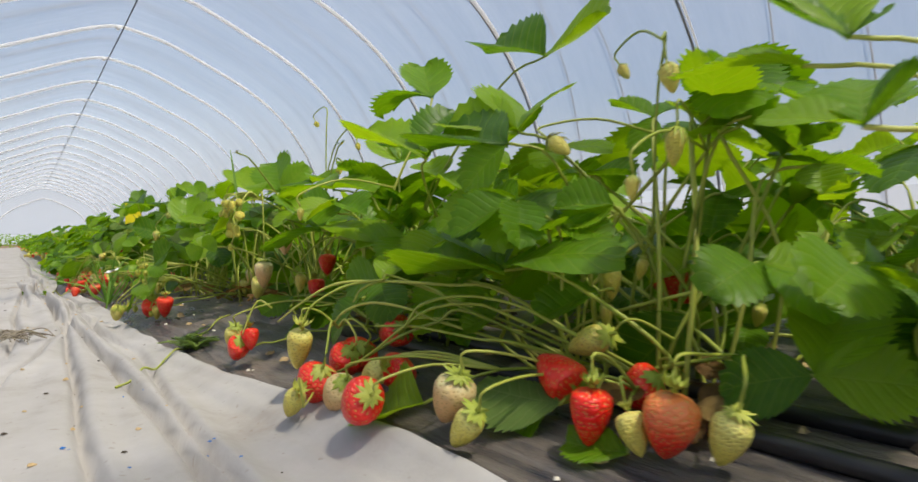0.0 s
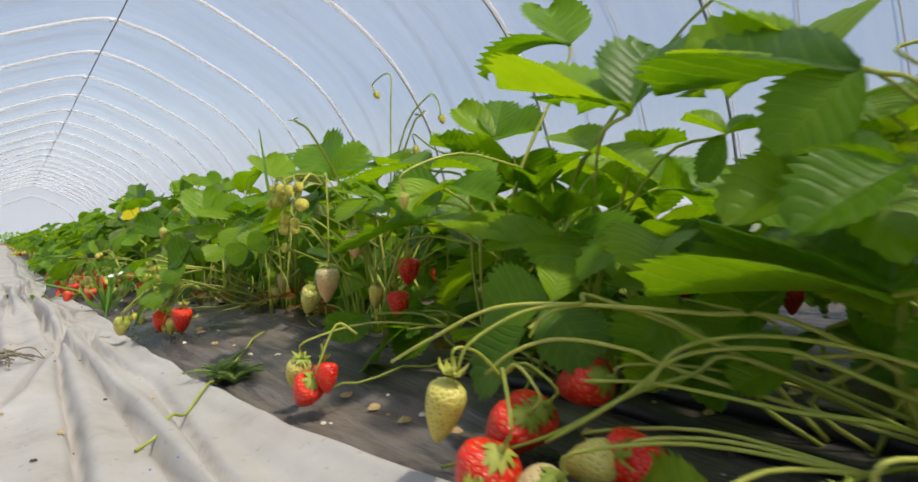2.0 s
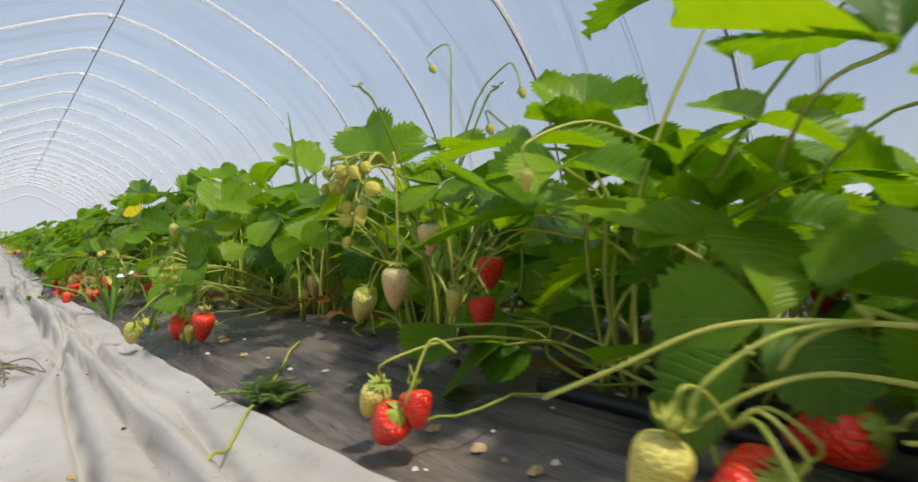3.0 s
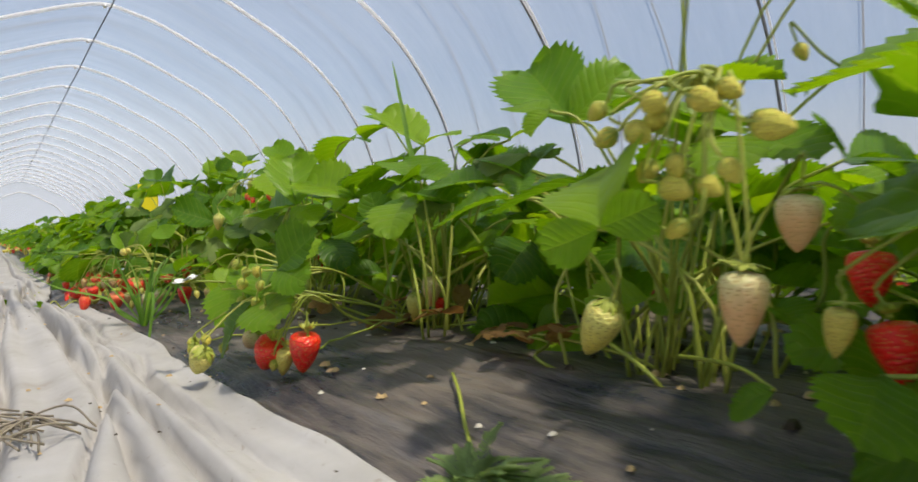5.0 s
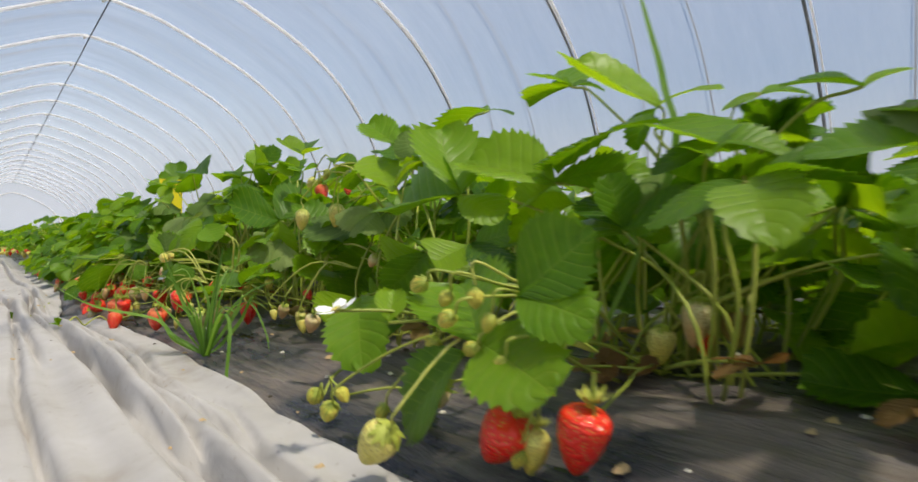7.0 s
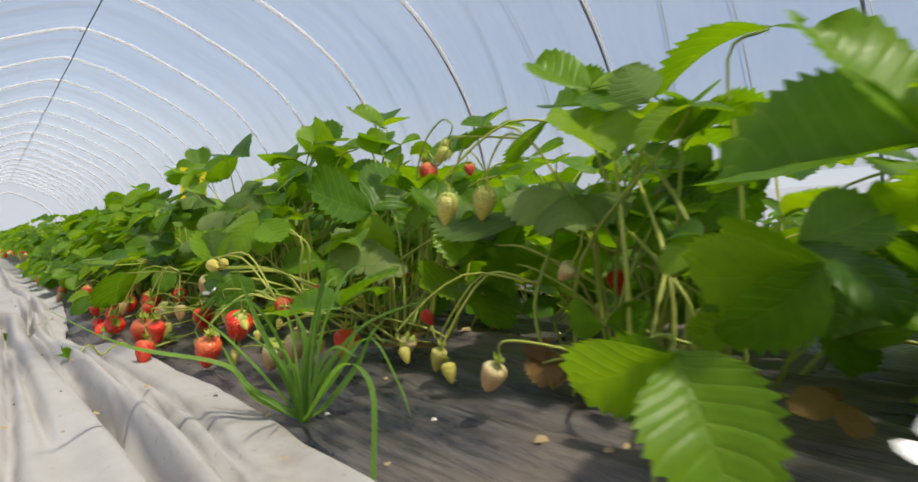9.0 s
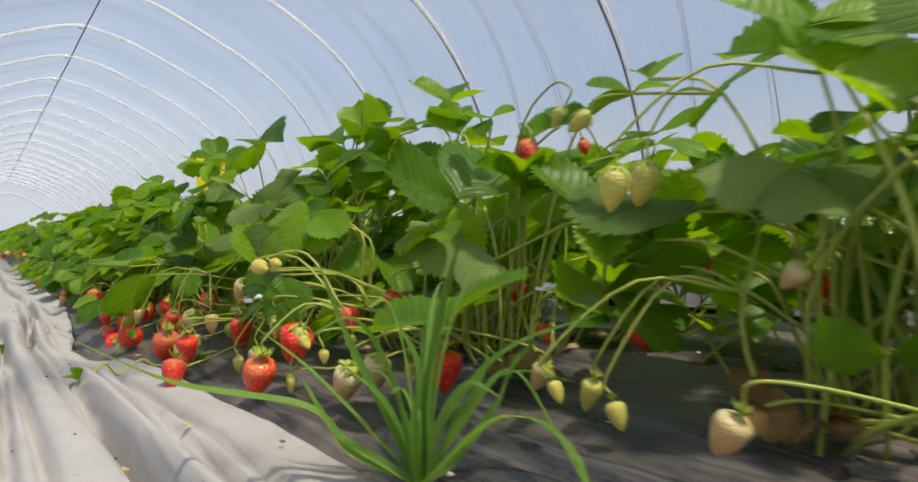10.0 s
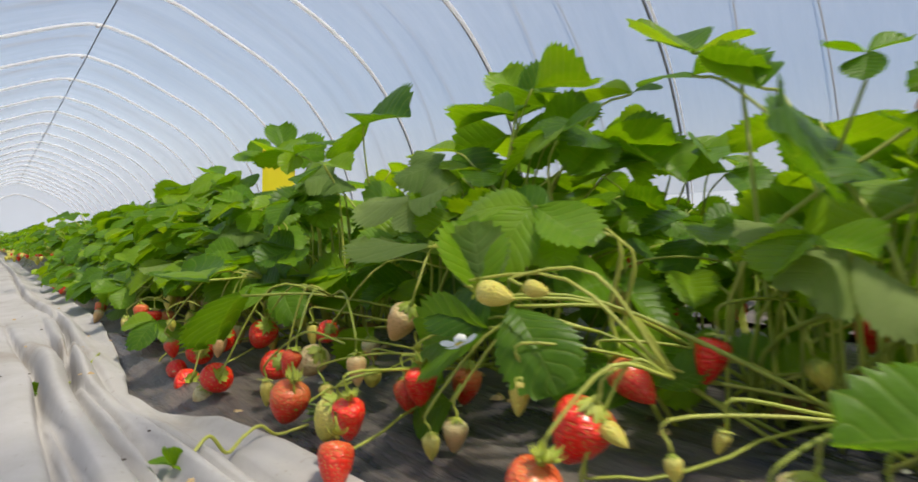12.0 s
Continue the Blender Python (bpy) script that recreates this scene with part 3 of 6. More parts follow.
def add_leaf(plant, centre, toward, normal, size, spread=1.25, bend=None, kind="green", leaflets=(0, 1, 2), root=None):
    """A leaf: petiole from the crown to the centre, three leaflets there."""
    c0 = crown_of(plant)
    c, d, nrm = Vector(centre) - c0, Vector(toward).normalized(), Vector(normal).normalized()
    start = Vector(root) if root is not None else Vector((rng.uniform(-0.05, 0.05), rng.uniform(-0.07, 0.07), 0.0))
    lift = max(0.01, c.z)
    mid1 = start + Vector((c.x * 0.18, c.y * 0.18, lift * 0.45))
    mid2 = start * 0.2 + Vector((c.x * 0.6, c.y * 0.6, lift * 0.85))
    v, f, u = tube(spline([start, mid1, mid2, c], 4), [rng.uniform(0.0014, 0.0021)] * 8 + [0.0012] * 5, 5)
    side = nrm.cross(d).normalized()
    PETIOLES.append((c0 + mid2, c0 + mid1))
    leaf = link_mesh("leaf", v, f, STEM, plant, u)
    pool = {"green": LEAFLETS, "pale": PALE_LEAFLETS, "dry": DRY_LEAFLETS}[kind]
    for i in leaflets:
        a = (0.0, spread, -spread)[i] + rng.uniform(-0.1, 0.1)
        fw = (d * math.cos(a) + side * math.sin(a))
        nn = nrm + Vector((rng.uniform(-0.2, 0.2), rng.uniform(-0.2, 0.2), 0)) + fw * rng.uniform(0.0, 0.2)
        s = size * ((1.0, 0.93, 0.93)[i]) * rng.uniform(0.94, 1.06)
        me = pool[bend] if bend is not None else rng.choice(pool)
        put("leaflet", me, leaf, basis(c + fw * size * 0.05, fw, nn, s))
    return leaf


def add_berry(plant, top, length, kind="ripe", lean=(0, 0), shape=None, cal=None, stalk=True):
    c0 = crown_of(plant)
    p = Vector(top) - c0
    me = rng.choice(BERRIES[kind]) if shape is None else BERRIES[kind][shape]
    down = Vector((lean[0], lean[1], -1)).normalized()
    q = Vector((0, 0, -1)).rotation_difference(down)
    m = Matrix.Translation(p) @ q.to_matrix().to_4x4() @ Matrix.Rotation(rng.uniform(0, 6.28), 4, "Z") @ Matrix.Diagonal((length, length, length, 1))
    b = put("strawberry", me, plant, m, BERRY_LABEL[kind])
    put("calyx", CALYXES[cal] if cal is not None else rng.choice(CALYXES[:3]), b)
    if stalk:
        s = Vector((rng.uniform(-0.015, 0.015), rng.uniform(-0.015, 0.015), 0.01))
        flat = Vector((p.x, p.y, 0))
        rise = max(s.z, p.z) + 0.025 + 0.12 * flat.length
        tip = p - down * length * 0.15
        v, f, u = tube(spline([s, s + flat * 0.35 + Vector((0, 0, rise * 0.75)), s + flat * 0.8 + Vector((0, 0, rise)), tip - down * 0.012, tip], 4), 0.0014, 5)
        link_mesh("fruit_stalk", v, f, STEM, plant, u)
    return b


def petal_data():
    verts, faces = [], []
    for k in range(5):
        w = 2 * math.pi * k / 5
        b = len(verts)
        for i, (s, q) in enumerate(((0.15, 0.12), (0.5, 0.34), (0.85, 0.36), (1.05, 0.14))):
            for sd in (-1, 0, 1):
                verts.append((s * math.cos(w) - sd * q * math.sin(w), s * math.sin(w) + sd * q * math.cos(w), 0.25 * s * s - 0.06 * abs(sd) * (k % 2) + 0.02 * k))
        for i in range(3):
            for j in range(2):
                a = b + 3 * i + j
                faces.append((a, a + 1, a + 4, a + 3))
    return mesh_data("petals", verts, faces, PETAL)


PETALS = petal_data()
EYE_MESH = berry_mesh("flower_eye", FLOWER_EYE, 0.36, 0.5, 5, 6, 10)


def add_flower(plant, at, size, facing=(-0.5, -0.5, 0.7)):
    c0 = crown_of(plant)
    p = Vector(at) - c0
    m = basis(p, Vector((0.3, 0.7, 0.1)), facing, size)
    fl = put("flower", PETALS, plant, m, "open white strawberry flower")
    put("flower_eye", EYE_MESH, fl, Matrix.Translation((0, 0, 0.18)) @ Matrix.Diagonal((0.7, 0.7, 0.35, 1)), "yellow flower centre")
    put("calyx", CALYXES[0], fl, Matrix.Diagonal((1.8, 1.8, 1.0, 1)))
    v, f, u = tube(spline([(0, 0, 0), (p.x * 0.3, p.y * 0.3, p.z * 0.6), (p.x * 0.8, p.y * 0.8, p.z * 0.95), p], 4), 0.0012, 5)
    link_mesh("flower_stalk", v, f, STEM, plant, u)


def make_plant(x, y, label="leafy strawberry plant with toothed green leaves and fruit"):
    return thing("strawberry_plant", (x, y, mulch_z(x, y) - 0.004), label=label, category="strawberry plant", group="strawberry plants on the beds")


def fill_leaves(plant, count, reach, top, r, low=0.06, avoid=None):
    """Leaves all round a crown, the outer ones lower and tipped outward."""
    c0 = crown_of(plant)
    for i in range(count):
        a = i * 2.4 + r.uniform(-0.5, 0.5)
        s = math.sqrt(r.uniform(0.03, 1))
        rad = reach * s
        h = top * (1 - 0.55 * s ** 2.2) * r.uniform(0.78, 1.05)
        c = c0 + Vector((rad * math.cos(a), rad * math.sin(a), max(low, h)))
        if avoid and avoid(c):
            continue
        out = Vector((math.cos(a), math.sin(a), -0.15 - 0.4 * s * r.random()))
        nrm = Vector((math.cos(a) * 0.85 * s + r.uniform(-0.35, 0.35), math.sin(a) * 0.85 * s + r.uniform(-0.35, 0.35), 1))
        add_leaf(plant, c, out, nrm, r.uniform(0.054, 0.082))


# ---- the near plants ----
ROW_A, ROW_B, GAP = 0.40, 0.74, 0.31
CROWNS_A = (-0.30, 0.02, 0.33, 0.66, 0.98, 1.31, 1.66, 2.03, 2.36, 2.68, 3.0, 3.31, 3.62, 3.93, 4.24, 4.55)
PLANTS_A = [make_plant(ROW_A + rng.uniform(-0.015, 0.015), y) for y in CROWNS_A]
PLANTS_B = [make_plant(ROW_B + rng.uniform(-0.02, 0.02), -0.1 + GAP * i + rng.uniform(-0.04, 0.04)) for i in range(16)]


def nearest(x, y, pool=None):
    return min(pool or PLANTS_A, key=lambda p: (p.location.x - x) ** 2 + (p.location.y - y) ** 2)


def hero_leaf(centre, normal, kind, *tips, bend=None, stem=True):
    """A leaf by its middle and the tips of its leaflets."""
    c = Vector(centre)
    plant = nearest(c.x, c.y, PLANTS_A if c.x < 0.55 else PLANTS_B)
    c0 = crown_of(plant)
    p = c - c0
    start = Vector((rng.uniform(-0.04, 0.05), rng.uniform(-0.07, 0.07), 0.0))
    lift = max(0.015, p.z)
    out = 0.25 if p.z > 0.1 else 0.5
    pts = spline([start, start + Vector((p.x * out * 0.6, p.y * out * 0.6, lift * 0.5)), Vector((p.x * 0.68, p.y * 0.68, lift * 0.9 + 0.006)), p], 4)
    v, f, u = tube(pts, [0.0017] * 7 + [0.0013] * 6, 5)
    PETIOLES.append((c0 + pts[8], c0 + pts[5]))
    leaf = link_mesh("leaf", v, f, STEM, plant, u)
    pool = {"green": LEAFLETS, "pale": PALE_LEAFLETS, "dry": DRY_LEAFLETS}[kind]
    for i, t in enumerate(tips):
        d = Vector(t) - c
        s = min(0.098, max(0.026, d.length * 0.88))
        nn = Vector(normal) + Vector((rng.uniform(-0.12, 0.12), rng.uniform(-0.12, 0.12), 0))
        if abs(nn.normalized().dot(d.normalized())) > 0.93:
            nn += Vector((-0.6, -0.4, 0.3))
        me = pool[(bend + i) % len(pool)] if bend is not None and i else (pool[bend % len(pool)] if bend is not None else rng.choice(pool))
        put("leaflet", me, leaf, basis(p, d, nn, s))


def hero_berry(top, tip, kind, cal=None):
    a, b = Vector(top), Vector(tip)
    d = b - a
    length = min(0.042, max(0.013, d.length * (0.66 if kind == "fruitlet" else 1.0)))
    plant = nearest(a.x, a.y, PLANTS_A if a.x < 0.55 else PLANTS_B)
    lean = d.normalized()
    if kind == "green" and a.z > 0.2:
        cal = 3
    add_berry_along(plant, a, lean, length, kind, cal)


def add_berry_along(plant, top, down, length, kind, cal):
    FRUIT_AT.append(Vector(top) + down * length * 0.5)
    c0 = crown_of(plant)
    p = Vector(top) - c0
    me = rng.choice(BERRIES[kind])
    q = Vector((0, 0, -1)).rotation_difference(down)
    m = Matrix.Translation(p) @ q.to_matrix().to_4x4() @ Matrix.Rotation(rng.uniform(0, 6.28), 4, "Z") @ Matrix.Diagonal((length, length, length, 1))
    b = put("strawberry", me, plant, m, BERRY_LABEL[kind])
    put("calyx", CALYXES[cal] if cal is not None else rng.choice(CALYXES[:3]), b)
    tip = p - down * length * 0.15
    flat = Vector((p.x, p.y, 0))
    high = max(p.z + 0.012, 0.012 + 0.05 * flat.length)
    truss = TRUSSES.setdefault(plant.name, [])
    near = min(truss, key=lambda q: (q - p).length) if truss else None
    spots = [q - c0 for pair in PETIOLES for q in pair if (q - c0 - tip).length < 0.14 and q.z > top[2] - 0.01 and q.x > top[0] - 0.01]
    lying = False
    if spots and kind != "long":      # the stalk leaves a leaf stalk close by
        root = min(spots, key=lambda q: (q - tip).length)
        mid = root * 0.45 + tip * 0.55
        mid.z = max(root.z, tip.z) + 0.007
        mid.z = mid.z if kind != "fruitlet" else 0.6 * root.z + 0.4 * tip.z + 0.004
        pts = spline([root, mid, tip - down * 0.009 + Vector((0, 0, 0.005)), tip], 4)
    elif near is not None and (near - p).length < 0.13:      # a side branch of a truss that is there already
        mid = (near + tip) * 0.5
        mid.z = max(near.z, tip.z) + 0.008
        pts = spline([near, mid, tip - down * 0.008 + Vector((0, 0, 0.004)), tip], 4)
    else:
        s = Vector((rng.uniform(-0.015, 0.015), rng.uniform(-0.015, 0.015), 0.01))
        lying = Vector(top).z - mulch_z(top[0], top[1]) < 0.09
        joint = s + flat * 0.82 + Vector((0, 0, high))
        truss.append(joint)
        pts = spline([s, s + flat * 0.4 + Vector((0, 0, high * 0.8)), joint, tip - down * 0.010 + Vector((0, 0, 0.006)), tip], 4)
    if lying:      # low trusses lie along the mulch
        for i, q in enumerate(pts[:-4]):
            w = c0 + q
            floor = mulch_z(w.x, w.y) + 0.004
            w.z = floor + 0.02 * (1 - math.exp(-max(0.0, w.z - floor) / 0.02))
            pts[i] = w - c0
    v, f, u = tube(pts, [0.0012 - 0.0003 * i / len(pts) for i in range(len(pts))], 5)
    link_mesh("fruit_stalk", v, f, STEM, plant, u)


TRUSSES, FRUIT_AT = {}, []


def hero_flower(at, size):
    add_flower(nearest(at[0], at[1]), at, size)


def hero_stalk(*points):
    """A bare truss stalk arching out from the crown."""
    a = Vector(points[0])
    plant = nearest(a.x, a.y)
    c0 = crown_of(plant)
    start = Vector((rng.uniform(-0.03, 0.0), rng.uniform(-0.04, 0.04), 0.004))
    pts = spline([start] + [Vector(q) - c0 for q in points], 5)
    v, f, u = tube(pts, [0.0015 - 0.0005 * i / len(pts) + 0.0001 * math.sin(i * 1.7) for i in range(len(pts))], 6)
    link_mesh("fruit_stalk", v, f, STEM, plant, u)


def keep_back(c):
    return c.x < (0.46 if 1.88 < c.y < 2.12 else 0.405)


def canopy(y):
    """Height of the leaf canopy over the bed along the row."""
    return float(np.interp(y, (-0.3, 0.3, 0.6, 0.95, 1.3, 1.65, 2.0, 2.4, 2.8, 3.2, 4.5), (0.25, 0.252, 0.245, 0.22, 0.212, 0.255, 0.276, 0.290, 0.272, 0.258, 0.235)))


for p in PLANTS_A:
    yy = p.location.y
    near = yy < 2.75
    fill_leaves(p, (17 if 1.5 < yy < 1.8 else 14 if 0.6 < yy < 1.8 else 16) if near else 18, 0.16 if near else 0.18, canopy(yy), rng, avoid=keep_back if near else (lambda c: c.x < 0.2))
    fill_leaves(p, 5 if near else 9, 0.17, 0.62 * canopy(yy), rng, low=0.035, avoid=(lambda c: c.x < 0.375) if near else (lambda c: c.x < 0.18))
    for _ in range(5):      # leaf stalks crowding the crown
        a, r0 = rng.uniform(0, 6.28), rng.uniform(0.03, 0.11)
        end = Vector((0.03 + math.cos(a) * r0, math.sin(a) * r0, rng.uniform(0.12, 0.2)))
        v, f, u = tube(spline([(rng.uniform(0.0, 0.07), rng.uniform(-0.08, 0.08), 0), (0.03 + math.cos(a) * r0 * 0.4, math.sin(a) * r0 * 0.4, 0.07), end], 4), rng.uniform(0.0013, 0.002), 5)
        young = link_mesh("leaf", v, f, STEM, p, u, label="young half-folded leaf on its stalk")
        for k in range(3):
            out = Vector((math.cos(a + 1.1 * (k - 1)), math.sin(a + 1.1 * (k - 1)), 0.5))
            put("leaflet", LEAFLETS[3], young, basis(end, out, (0, 0, 1), rng.uniform(0.034, 0.05)))
    for _ in range(3):      # withered leaves lying round the crown
        q = Vector((rng.uniform(0.33, 0.42), yy + rng.uniform(-0.15, 0.15), 0))
        q.z = mulch_z(q.x, q.y) + rng.uniform(0.012, 0.03)
        add_leaf(p, q, (rng.uniform(-1, 0.3), rng.uniform(-1, 1), 0.1), (rng.uniform(-0.6, 0.2), rng.uniform(-0.5, 0.5), 1), rng.uniform(0.022, 0.034), kind="dry")
    if p.location.y > 2.5:
        for _ in range(3):
            k = rng.choice(("ripe", "green", "green", "turning"))
            top = Vector((rng.uniform(0.20, 0.32), p.location.y + rng.uniform(-0.16, 0.16), 0))
            top.z = mulch_z(top.x, top.y) + rng.uniform(0.035, 0.075)
            d = Vector((rng.uniform(-0.4, 0.2), rng.uniform(-0.4, 0.4), -1)).normalized()
            add_berry_along(p, top, d, rng.uniform(0.026, 0.042), k, None)
for p in PLANTS_B:
    fill_leaves(p, 13, 0.18, canopy(p.location.y), rng)
    fill_leaves(p, 11, 0.20, 0.12, rng, low=0.03)
    for _ in range(4):
        add_berry(p, (p.location.x - 0.12 + rng.uniform(-0.06, 0.06), p.location.y + rng.uniform(-0.14, 0.14), 0.16 + rng.uniform(0, 0.05)), rng.uniform(0.026, 0.04), rng.choice(("ripe", "ripe", "green", "turning")))


hero_leaf((0.280, 0.118, 0.257), (-0.32, -0.13, 0.94), "green", (0.265, 0.156, 0.274), (0.280, 0.096, 0.282), (0.310, 0.132, 0.300), bend=0)
hero_leaf((0.330, 0.144, 0.309), (-0.32, -0.14, 0.94), "green", (0.320, 0.184, 0.332), (0.360, 0.182, 0.359), (0.350, 0.140, 0.325))

hero_leaf((0.340, 0.171, 0.303), (-0.31, -0.15, 0.94), "green", (0.320, 0.239, 0.324), bend=0)
hero_leaf((0.367, 0.180, 0.137), (-0.81, -0.39, 0.44), "green", (0.335, 0.224, 0.130), (0.410, 0.174, 0.194), (0.400, 0.133, 0.135), bend=5)
hero_berry((0.303, 0.187, 0.124), (0.303, 0.198, 0.094), "green")
hero_berry((0.293, 0.217, 0.131), (0.293, 0.224, 0.092), "turning2", cal=1)
hero_leaf((0.480, 0.229, 0.267), (-0.11, -0.05, 0.99), "green", (0.460, 0.262, 0.277), (0.500, 0.192, 0.261), (0.450, 0.215, 0.244))
hero_leaf((0.285, 0.242, 0.093), (-0.42, -0.35, 0.84), "green", (0.275, 0.283, 0.088))
hero_leaf((0.400, 0.242, 0.289), (-0.10, -0.06, 0.99), "green", (0.380, 0.276, 0.293))
hero_leaf((0.420, 0.243, 0.299), (-0.30, -0.17, 0.94), "green", (0.400, 0.267, 0.320))
hero_berry((0.286, 0.243, 0.117), (0.286, 0.233, 0.092), "green")
hero_berry((0.299, 0.249, 0.250), (0.299, 0.250, 0.235), "green", cal=0)
hero_berry((0.353, 0.258, 0.285), (0.353, 0.261, 0.259), "green", cal=1)
hero_berry((0.279, 0.263, 0.127), (0.279, 0.267, 0.090), "ripe", cal=1)
hero_berry((0.344, 0.268, 0.123), (0.344, 0.298, 0.101), "ripe")
hero_berry((0.360, 0.270, 0.330), (0.360, 0.265, 0.309), "green", cal=1)
hero_leaf((0.397, 0.279, 0.159), (-0.76, -0.53, 0.38), "green", (0.367, 0.336, 0.101), bend=2)
hero_berry((0.500, 0.285, 0.160), (0.500, 0.290, 0.140), "green")
hero_berry((0.303, 0.299, 0.114), (0.303, 0.347, 0.138), "ripe", cal=0)
hero_berry((0.335, 0.301, 0.148), (0.335, 0.340, 0.132), "green")
hero_leaf((0.290, 0.302, 0.107), (-0.39, -0.41, 0.82), "pale", (0.262, 0.365, 0.111))
hero_leaf((0.289, 0.309, 0.102), (-0.39, -0.41, 0.82), "green", (0.262, 0.346, 0.083))
hero_flower((0.550, 0.312, 0.158), 0.011)
hero_leaf((0.360, 0.317, 0.238), (-0.51, -0.44, 0.74), "green", (0.330, 0.355, 0.242), (0.330, 0.339, 0.217), bend=3)
hero_berry((0.235, 0.318, 0.107), (0.235, 0.344, 0.079), "green")
hero_leaf((0.500, 0.321, 0.253), (-0.28, -0.18, 0.94), "green", (0.480, 0.360, 0.276), (0.500, 0.270, 0.240), (0.460, 0.306, 0.217))
hero_berry((0.400, 0.322, 0.199), (0.400, 0.328, 0.181), "green")
hero_leaf((0.350, 0.324, 0.176), (-0.46, -0.43, 0.78), "green", (0.320, 0.369, 0.153), bend=1)
hero_berry((0.370, 0.328, 0.193), (0.370, 0.328, 0.167), "green")
hero_stalk((0.320, 0.330, 0.151), (0.310, 0.369, 0.165), (0.290, 0.409, 0.170), (0.270, 0.438, 0.162), (0.260, 0.449, 0.143))
hero_berry((0.500, 0.330, 0.200), (0.500, 0.325, 0.175), "turning")
hero_berry((0.370, 0.333, 0.166), (0.370, 0.333, 0.146), "green")
hero_berry((0.447, 0.343, 0.191), (0.447, 0.310, 0.158), "turning2")
hero_berry((0.246, 0.351, 0.122), (0.246, 0.375, 0.082), "turning")
hero_berry((0.370, 0.355, 0.213), (0.370, 0.342, 0.190), "green")
hero_leaf((0.290, 0.357, 0.192), (-0.21, -0.25, 0.95), "green", (0.262, 0.494, 0.196), (0.310, 0.274, 0.232), (0.320, 0.451, 0.221), bend=1)
hero_leaf((0.460, 0.357, 0.320), (-0.27, -0.21, 0.94), "green", (0.450, 0.401, 0.342), (0.500, 0.355, 0.351), (0.430, 0.358, 0.292))
hero_berry((0.340, 0.362, 0.290), (0.340, 0.340, 0.277), "green", cal=1)
hero_stalk((0.310, 0.365, 0.136), (0.300, 0.400, 0.136), (0.285, 0.425, 0.140), (0.270, 0.454, 0.143), (0.250, 0.480, 0.142))
hero_leaf((0.310, 0.376, 0.287), (-0.45, -0.54, 0.71), "green", (0.275, 0.401, 0.254), (0.300, 0.533, 0.312), bend=0)
hero_stalk((0.320, 0.382, 0.153), (0.300, 0.410, 0.163), (0.280, 0.443, 0.157), (0.260, 0.457, 0.140), (0.250, 0.476, 0.124), (0.240, 0.497, 0.108))
hero_leaf((0.240, 0.386, 0.098), (-0.30, -0.48, 0.82), "green", (0.230, 0.461, 0.077), bend=3)
hero_berry((0.450, 0.387, 0.370), (0.450, 0.377, 0.356), "green", cal=1)
hero_berry((0.205, 0.401, 0.106), (0.205, 0.467, 0.071), "ripe")
hero_leaf((0.420, 0.402, 0.271), (-0.25, -0.23, 0.94), "green", (0.430, 0.349, 0.271), (0.400, 0.434, 0.278))
hero_stalk((0.330, 0.404, 0.170), (0.300, 0.447, 0.176), (0.265, 0.504, 0.178), (0.240, 0.541, 0.174), (0.220, 0.573, 0.155), (0.212, 0.609, 0.136))
hero_leaf((0.345, 0.406, 0.303), (-0.46, -0.54, 0.71), "green", (0.320, 0.485, 0.326), (0.400, 0.552, 0.372), (0.420, 0.480, 0.365), bend=1)
hero_leaf((0.330, 0.415, 0.155), (-0.39, -0.48, 0.79), "green", (0.310, 0.438, 0.135), (0.330, 0.466, 0.167))
hero_stalk((0.310, 0.424, 0.154), (0.290, 0.445, 0.146), (0.270, 0.468, 0.134), (0.245, 0.498, 0.111), (0.232, 0.542, 0.090), (0.225, 0.571, 0.077))
hero_stalk((0.310, 0.436, 0.157), (0.300, 0.470, 0.172), (0.270, 0.498, 0.178), (0.255, 0.514, 0.171), (0.250, 0.521, 0.159))

hero_stalk((0.300, 0.452, 0.144), (0.280, 0.474, 0.155), (0.260, 0.506, 0.159), (0.245, 0.527, 0.151), (0.240, 0.548, 0.135))
hero_berry((0.245, 0.454, 0.112), (0.245, 0.518, 0.084), "green")
hero_berry((0.216, 0.465, 0.103), (0.216, 0.494, 0.074), "turning")
hero_berry((0.257, 0.469, 0.108), (0.257, 0.405, 0.106), "ripe")
hero_leaf((0.500, 0.480, 0.263), (-0.31, -0.14, 0.94), "green", (0.480, 0.514, 0.269), (0.500, 0.460, 0.248))
hero_flower((0.400, 0.484, 0.217), 0.014)
hero_stalk((0.290, 0.490, 0.177), (0.265, 0.497, 0.179), (0.240, 0.516, 0.174), (0.215, 0.529, 0.158), (0.209, 0.534, 0.142))
hero_berry((0.189, 0.495, 0.093), (0.189, 0.519, 0.067), "green", cal=1)
hero_berry((0.211, 0.500, 0.107), (0.211, 0.528, 0.073), "ripe")
hero_berry((0.290, 0.501, 0.135), (0.290, 0.570, 0.113), "ripe")
hero_leaf((0.469, 0.505, 0.411), (-0.50, -0.54, 0.67), "green", (0.450, 0.636, 0.465), (0.470, 0.399, 0.418), bend=3)
hero_leaf((0.420, 0.506, 0.288), (-0.29, -0.18, 0.94), "green", (0.400, 0.530, 0.306), (0.450, 0.489, 0.301), (0.400, 0.520, 0.259))
